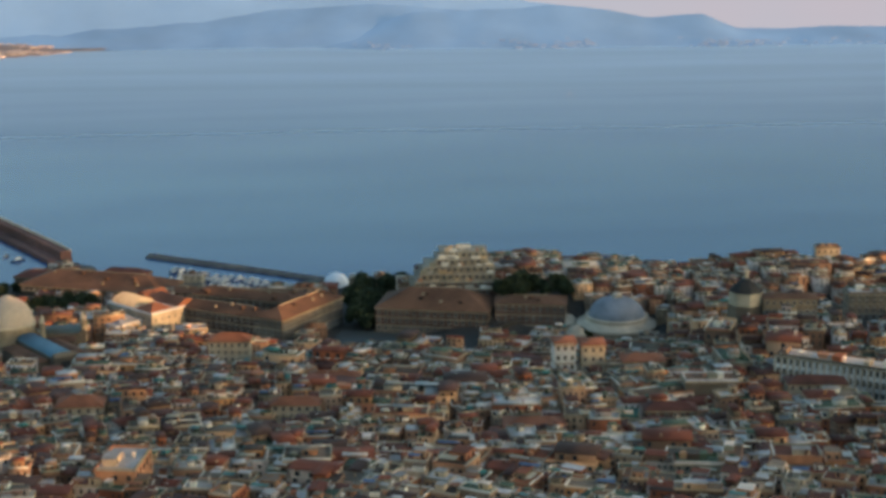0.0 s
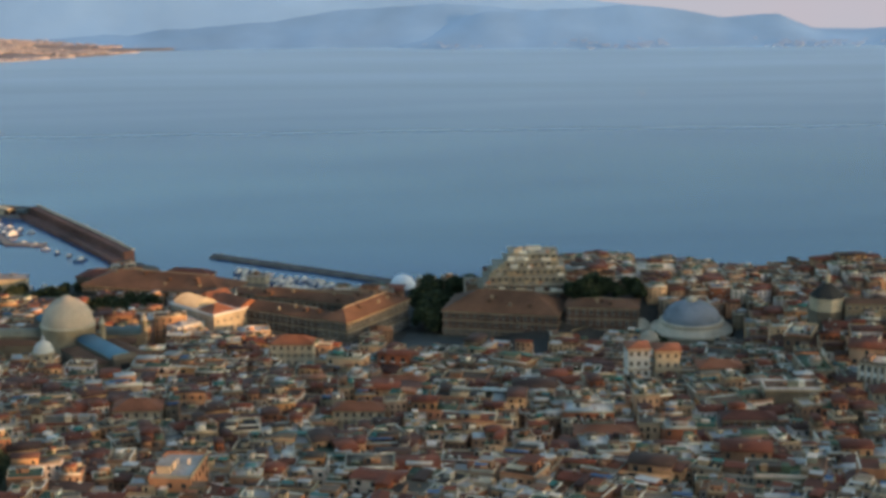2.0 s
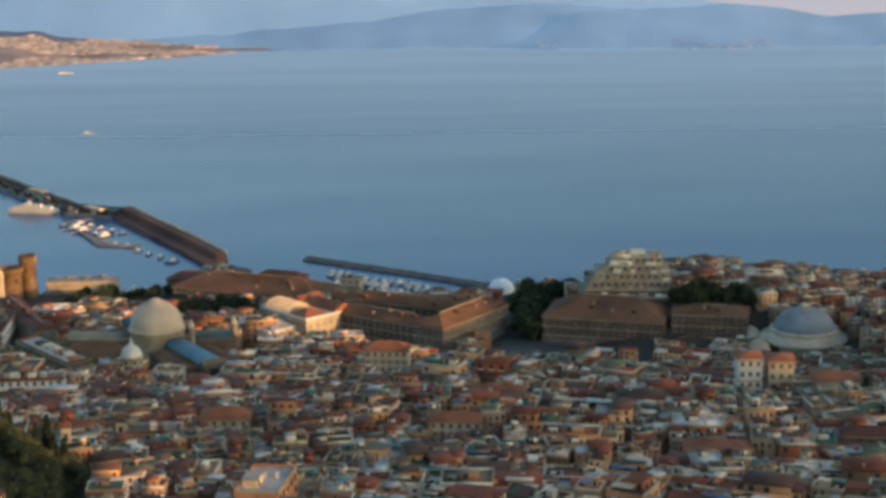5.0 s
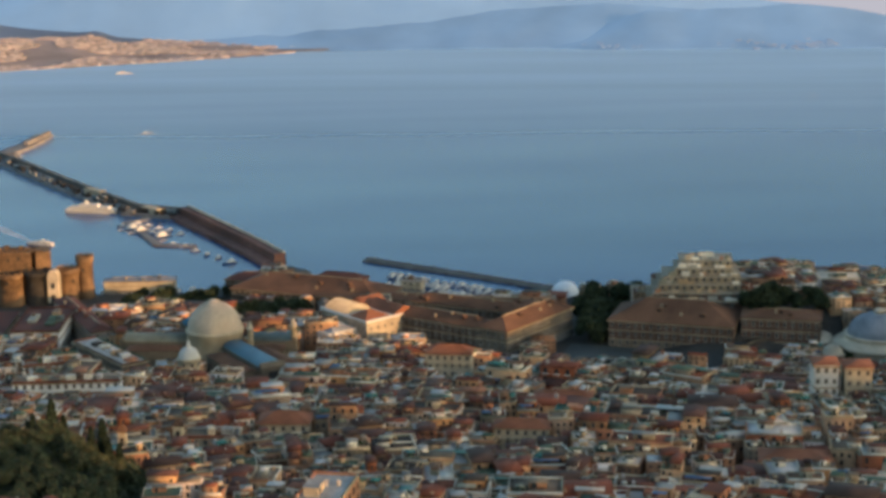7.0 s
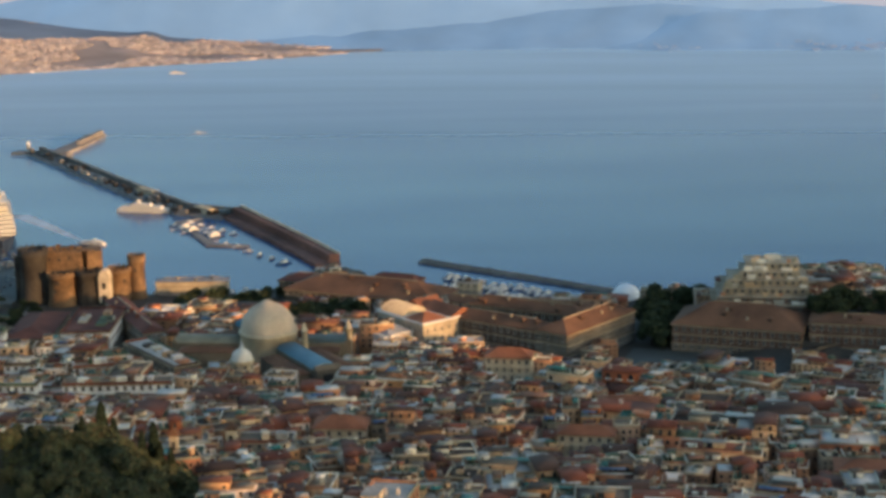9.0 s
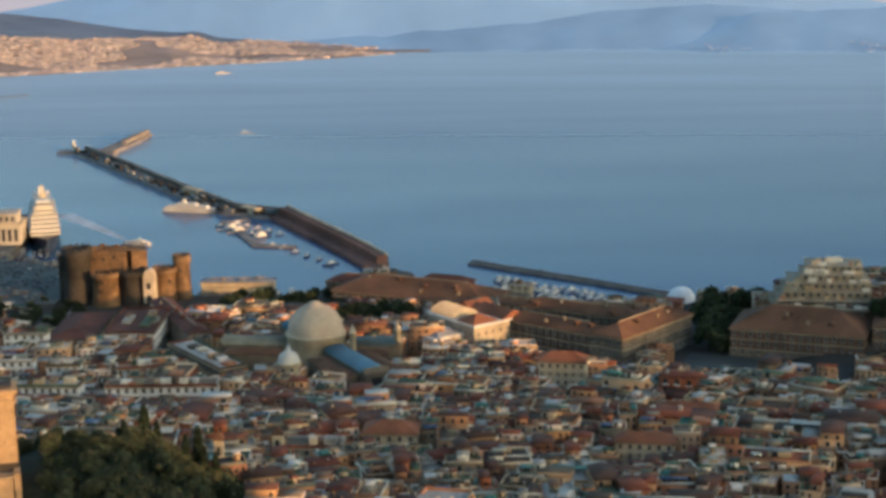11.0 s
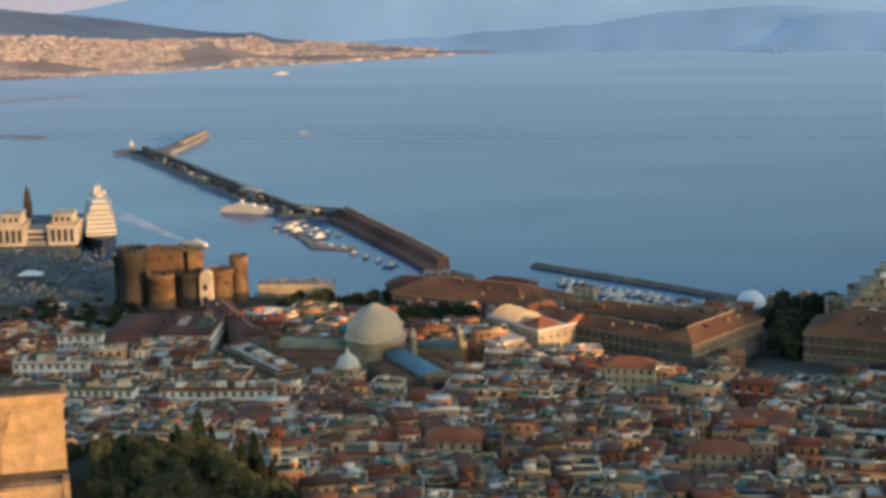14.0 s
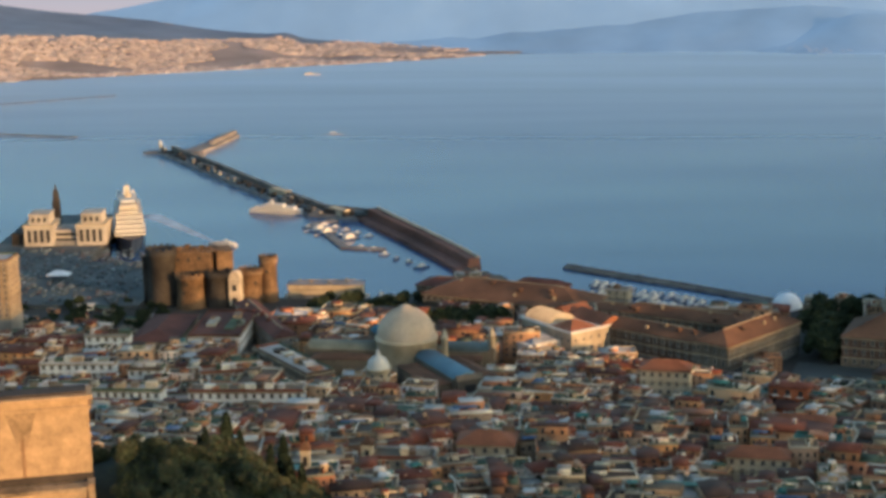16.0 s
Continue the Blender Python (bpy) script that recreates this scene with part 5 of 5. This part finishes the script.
# ---- the crowded old town ----
def pane(bm, x, y, z, w, h, axis, slot=1, off=.05):
    """One window opening as a face just proud of its wall; axis 0 to 3: front, back, left, right."""
    nx, ny = ((0, -1), (0, 1), (-1, 0), (1, 0))[axis]
    tx, ty = ((1, 0), (-1, 0), (0, -1), (0, 1))[axis]
    x, y = x + nx * off, y + ny * off
    vs = [bm.verts.new((x + tx * s * w / 2, y + ty * s * w / 2, z + k * h)) for s, k in ((-1, 0), (1, 0), (1, 1), (-1, 1))]
    bm.faces.new(vs).material_index = slot


def wall_windows(bm, rnd, cx, cy, w, dd, z0, z1, balconies=True):
    for f in range(int((z1 - z0) / 3.5)):
        zz = z1 - 3.1 - 3.5 * f
        if f > 3:
            break
        for run, axis in ((w, 0), (dd, 2), (dd, 3), (w, 1)):
            n = int(run / 2.9)
            for i in range(n):
                if rnd.random() < .15:
                    continue
                q = -run / 2 + (i + .5) * run / n
                x, y = ((cx + q, cy - dd / 2), (cx + q, cy + dd / 2), (cx - w / 2, cy + q), (cx + w / 2, cy + q))[axis]
                tall = 2.2 if rnd.random() < .5 else 1.6
                pane(bm, x, y, zz, 1.1, tall, axis)
                if tall > 2 and balconies and axis == 0 and rnd.random() < .5:
                    box(bm, x, y - .45, zz - .25, 1.9, .9, .25, slot=2)


def house(seed):
    """One town house: plastered walls with windows, a roof, and each thing built on it."""
    rnd = random.Random(seed)
    w, dd, h = rnd.uniform(8.5, 18.5), rnd.uniform(8, 11.5), rnd.uniform(16.5, 19.5)
    style = seed % 7
    bm = bmesh.new()
    box(bm, 0, 0, -14, w, dd, h + 14)
    wall_windows(bm, rnd, 0, 0, w, dd, 0, h)
    ob = part("house", bm, [PLASTER, WINDOW, FRAME])
    t = .35

    def parapet(x, y, a_, b_, z):
        bm = bmesh.new()
        for sx, sy, px, py in ((a_, t, 0, -b_ / 2 + t / 2), (a_, t, 0, b_ / 2 - t / 2), (t, b_ - 2 * t, -a_ / 2 + t / 2, 0), (t, b_ - 2 * t, a_ / 2 - t / 2, 0)):
            box(bm, x + px, y + py, z, sx, sy, 1.0)
        part("parapet", bm, HUT, ob)

    def flat(x, y, a_, b_, z):
        bm = bmesh.new()
        box(bm, x, y, z, a_ - .6, b_ - .6, .2)
        part("roof", bm, ROOF_FLAT, ob)

    def tiled(x, y, a_, b_, z, gable):
        bm = bmesh.new()
        hip(bm, x, y, z + .3, a_, b_, min(a_, b_) * rnd.uniform(.1, .16), gable=gable, over=.45)
        part("roof", bm, ROOF_TILES, ob)

    def hut(x, y, a_, b_, z, hh):
        bm = bmesh.new()
        box(bm, x, y, z, a_, b_, hh)
        pane(bm, x - a_ * .2, y - b_ / 2, z + .3, 1.0, 2.0, 0)
        box(bm, x, y, z + hh, a_ + .5, b_ + .5, .22, slot=2)
        part("rooftop_hut", bm, [HUT, WINDOW, ROOF_FLAT], ob)

    def bits(z, n):
        for _ in range(n):
            bm = bmesh.new()
            x, y = rnd.uniform(-.38, .38) * w, rnd.uniform(-.4, .4) * dd
            if rnd.random() < .5:
                box(bm, x, y, z, rnd.uniform(.8, 1.8), rnd.uniform(.8, 1.4), rnd.uniform(.9, 1.7))
                part("water_tank", bm, HUT, ob)
            else:
                box(bm, x, y, z, .8, .7, rnd.uniform(1.6, 2.8))
                part("chimney", bm, PLASTER, ob)

    if style == 0 or (style == 3 and seed % 3 == 0):
        tiled(0, 0, w, dd, h, seed % 4 != 0)
        bits(h + .4, 2)
    elif style == 1:
        bm = bmesh.new()
        box(bm, -w * .22, 0, h, w * .52, dd * .96, 3.2)
        wall_windows(bm, rnd, -w * .22, 0, w * .52, dd * .96, h - .3, h + 3.3, False)
        part("upper_storey", bm, [PLASTER, WINDOW, FRAME], ob)
        tiled(-w * .22, 0, w * .52, dd * .96, h + 3.2, True)
        flat(w * .26, 0, w * .46, dd, h)
        bits(h + .2, 1)
    elif style == 4:
        bm = bmesh.new()
        a_, b_ = w * rnd.uniform(.5, .75), dd * .55
        box(bm, w * .08, dd * .2, h, a_, b_, 3.3)
        wall_windows(bm, rnd, w * .08, dd * .2, a_, b_, h - .2, h + 3.4, False)
        part("upper_storey", bm, [PLASTER, WINDOW, FRAME], ob)
        flat(w * .08, dd * .2, a_ + .6, b_ + .6, h + 3.3)
        flat(0, 0, w, dd, h)
        parapet(0, 0, w, dd, h)
        bm = bmesh.new()
        box(bm, -w * .1, -dd * .28, h + 2.3, w * .55, dd * .3, .12)
        part("awning", bm, AWNING, ob)
    else:
        flat(0, 0, w, dd, h)
        parapet(0, 0, w, dd, h)
        hut(rnd.uniform(-.2, .25) * w, rnd.uniform(0, .22) * dd, rnd.uniform(2.6, 5), rnd.uniform(2.5, 4), h, rnd.uniform(2.4, 3))
        bits(h + .2, rnd.randrange(1, 4))
        if style in (2, 5) and rnd.random() < .5:
            bm = bmesh.new()
            box(bm, -w * .25, -dd * .22, h + 2.2, w * .38, dd * .4, .12)
            for i in (-1, 1):
                for j in (-1, 1):
                    box(bm, -w * .25 + i * w * .17, -dd * .22 + j * dd * .18, h + .2, .12, .12, 2.0)
            part("awning", bm, AWNING, ob)
    return ob


# free of houses: x, y, half length, half width, turn in degrees
FREE = [(46, 1100, 52, 17, 53), (0, 1112, 48, 32, -33), (15, 1160, 56, 36, -20), (-90, 1238, 70, 30, -20), (-32, 1125, 34, 30, 41),
        (-134, 1062, 20, 20, 0), (-112, 1027, 42, 17, -58.7), (-104, 1063, 22, 17, 0), (-170, 1064, 26, 17, 0), (-146, 1010, 8, 10, 0),
        (112, 1058, 50, 22, -16), (140, 1095, 44, 27, -16), (205, 1082, 26, 15, -13), (256, 1043, 25, 26, 0), (152, 1125, 32, 22, 0), (205, 1098, 24, 10, 0),
        (97, 1165, 22, 42, 0), (-113, 1168, 24, 14, 0), (-190, 1226, 34, 14, 0), (-292, 1246, 56, 36, 0), (-255, 1126, 17, 31, 0), (-291, 1128, 16, 33, 0), (-268, 1178, 8, 26, 27), (-236, 1144, 46, 8, -63), (-225, 1085, 8, 12, 0), (-198, 1052, 13, 34, 37),
        (-286, 973, 35, 4, 0), (-207, 974, 29, 4, 0), (331, 823, 34, 12, -37), (318, 806, 34, 6, -37), (82, 1105, 14, 24, 0), (178, 1064, 20, 5, 0), (-425, 1352, 85, 42, 0), (198, 893, 17, 10, 0), (232, 880, 13, 9, 0), (150, 758, 16, 9, -8), (417, 1109, 10, 4, -6), (341, 963, 15, 4, -8), (395, 962, 16, 6, -8), (356, 905, 9, 4, -8), (250, 804, 14, 8, -8), (305, 800, 16, 7, -8), (269, 704, 13, 7, -8), (81, 731, 18, 7, -8), (-104, 803, 13, 7, 0), (59, 885, 15, 7, -8), (1, 1011, 15, 8, 0), (-73, 823, 12, 8, 0),
        (-287, 1086, 74, -1.2, -58), (-208, 958, 56, -2.5, -58), (-403, 1150, 12, 8, 0), (82, 676, 11, 4, -13), (66, 718, 4, 4, -7), (36, 806, 12, 4, -7), (61, 837, 9, 4, -13), (193, 763, 9, 4, -13), (220, 766, 13, 4, -7), (203, 638, 13, 4, -11), (32, 659, 5, 4, -13), (-314, 1035, 21, 4, 0), (-274, 1026, 9, 4, 0), (-224, 1024, 19, 4, 0), (-316, 1092, 13, 4, 0), (312, 970, 7, 6, 0), (-165, 672, 55, 52, 0), (-133, 752, 5, 5, 0), (-118, 800, 5, 5, 0), (-207, 640, 50, 30, 0)]


def is_free(x, y, pad=5.5):
    for fx, fy, a_, b_, t in FREE:
        c_, s_ = math.cos(radians(t)), math.sin(radians(t))
        u, v = (x - fx) * c_ + (y - fy) * s_, -(x - fx) * s_ + (y - fy) * c_
        if abs(u) < a_ + pad and abs(v) < b_ + pad:
            return False
    return True


HOUSE_WORDS = ["tiled-roof plastered house with chimneys in the old town", "plastered house, half roof terrace and half red tiles", "plastered house with a roof terrace and stair hut", "gabled old town house with red-brown tiles", "stepped plastered house with an awning on its terrace", "flat-roofed old town house with a cluttered roof", "tall plastered house with water tanks on its roof"]


def old_town():
    rnd = random.Random(7)
    protos = [house(s) for s in range(49)]
    for i, p in enumerate(protos):
        tagged(p, HOUSE_WORDS[i % 7], "house", "old town houses")
    turn = radians(-9)
    c_, s_ = math.cos(turn), math.sin(turn)
    cw, cd = 12.6, 9.6
    places = []
    for j in range(-50, 80):
        for i in range(-80, 90):
            u = i * cw + (i // 6) * 3.5 + (4.0 if (j // 2) % 2 else 0)
            v = j * cd + (j // 3) * 3.2
            x, y = 40 + u * c_ - v * s_ + rnd.uniform(-1.8, 1.8), 800 + u * s_ + v * c_ + rnd.uniform(-1.8, 1.8)
            here = Vector((x * .006, y * .006, 1.7))
            x, y = x + 16 * noise.noise(here), y + 16 * noise.noise(here + Vector((0, 0, 5)))
            bend = 40 * noise.noise(here * .8 + Vector((0, 0, 9)))
            if y < 560 or y > (1120 if x < -308 else 1165 if x < -262 else 1178 if x < -140 else 1215) or not on_land(x, y + 6):
                continue
            if x < -40 - (y - 131) * .374 or x > 50 + (y + 55) * .376:
                continue
            if not is_free(x, y) or rnd.random() < .03:
                continue
            k = rnd.randrange(49)
            m = pose(x, y, ground_z(x, y) - 1, 0, 0, math.degrees(turn) + bend + rnd.choice((0, 0, 0, 180, 180, 90)) + rnd.gauss(0, 7))
            tall = rnd.gauss(.84, .1) + .12 * noise.noise(here * 3)
            tall *= .72 if 925 < y < 968 and -335 < x < -165 else .55 if y > 1170 and x < -300 else .8 if y > 1010 and x < 110 else 1.35 if 875 < y < 985 and x > 285 else .5 if y > 1060 and x > 150 else .66 if y > 930 and x > 150 else 1.0
            places.append((y, k, m @ Matrix.Diagonal((rnd.uniform(.7, 1.15), rnd.uniform(.78, 1.15), max(.5, tall), 1)) @ (Matrix.Diagonal((rnd.uniform(1.4, 2.2), 1.5, rnd.uniform(1.0, 1.2), 1)) if y > (640 if x > -40 else 760) and rnd.random() < .18 else Matrix())))
    places.sort(key=lambda p: p[0])
    # the nearest houses stand singly
    nearest, rest = places[:300], places[300:]
    used = set()
    for _, k, m in nearest:
        loc, rot, sca = m.decompose()
        if k in used:
            ob = copy_thing(protos[k], Matrix.LocRotScale(loc, rot, None))
        else:
            used.add(k)
            ob = protos[k]
            ob.matrix_basis = Matrix.LocRotScale(loc, rot, None)
        ob.scale = sca
    # the crowd behind them is one mesh
    tops = [max(v.co.z for v in p.data.vertices) for p in protos]
    slots = [PLASTER, WINDOW, FRAME, ROOF_TILES, ROOF_FLAT, HUT, AWNING]
    data = []
    for p in protos:
        co, starts, loops, mats, base = [], [], [], [], 0
        nloop = 0
        for o in (p, *p.children):
            me = o.data
            c = np.empty(len(me.vertices) * 3)
            me.vertices.foreach_get("co", c)
            li = np.empty(len(me.loops), dtype=np.int32)
            me.loops.foreach_get("vertex_index", li)
            st = np.empty(len(me.polygons), dtype=np.int32)
            me.polygons.foreach_get("loop_start", st)
            mi = np.empty(len(me.polygons), dtype=np.int32)
            me.polygons.foreach_get("material_index", mi)
            table = np.array([slots.index(m) for m in me.materials], dtype=np.int32)
            co.append(c.reshape(-1, 3))
            loops.append(li + base)
            starts.append(st + nloop)
            mats.append(table[mi])
            base += len(me.vertices)
            nloop += len(li)
        data.append((np.concatenate(co), np.concatenate(starts), np.concatenate(loops), np.concatenate(mats)))
    for k in set(range(49)) - used:
        for o in (*protos[k].children, protos[k]):
            bpy.data.objects.remove(o)
    co, starts, loops, mats, nv, nl = [], [], [], [], 0, 0
    for _, k, m in rest:
        c, st, li, mi = data[k]
        mm = np.array(m)
        co.append(c @ mm[:3, :3].T + mm[:3, 3])
        starts.append(st + nl)
        loops.append(li + nv)
        mats.append(mi)
        nv += len(c)
        nl += len(li)
    me = bpy.data.meshes.new("town_houses")
    co, starts, loops, mats = np.concatenate(co), np.concatenate(starts), np.concatenate(loops), np.concatenate(mats)
    me.vertices.add(nv)
    me.vertices.foreach_set("co", co.astype(np.float32).ravel())
    me.loops.add(nl)
    me.loops.foreach_set("vertex_index", loops.astype(np.int32))
    me.polygons.add(len(starts))
    me.polygons.foreach_set("loop_start", starts.astype(np.int32))
    me.polygons.foreach_set("material_index", mats.astype(np.int32))
    for m in slots:
        me.materials.append(m)
    me.update(calc_edges=True)
    me.validate()
    verts, faces = [], []
    for _, k, m in rest:
        if k % 7 in (2, 5, 6) and rnd.random() < .38:
            top = tops[k]
            for _ in range(rnd.randrange(25, 70)):
                c = m @ Vector((rnd.gauss(-3, 1.2), rnd.gauss(-2.5, 1.0), top + abs(rnd.gauss(.6, .5))))
                t1 = Vector((rnd.gauss(0, 1), rnd.gauss(0, 1), rnd.gauss(0, 1))).normalized() * .5
                t2 = t1.cross(Vector((rnd.gauss(0, 1), rnd.gauss(0, 1), rnd.gauss(0, 1)))).normalized() * .4
                n = len(verts)
                verts += [tuple(c - t1), tuple(c + t2), tuple(c + t1), tuple(c - t2)]
                faces.append((n, n + 1, n + 2, n + 3))
    garden = bpy.data.meshes.new("roof_garden_leaves")
    garden.from_pydata(verts, [], faces)
    garden.materials.append(LEAF)
    tagged(new("roof_garden_leaves", garden), "dark green potted shrubs on the roof terraces", "plants", kind="stuff")
    tagged(new("town_houses", me), "dense crowd of old plastered houses with mixed roofs", "houses", kind="stuff")
    print("houses", len(places), "faces", len(starts))


old_town()
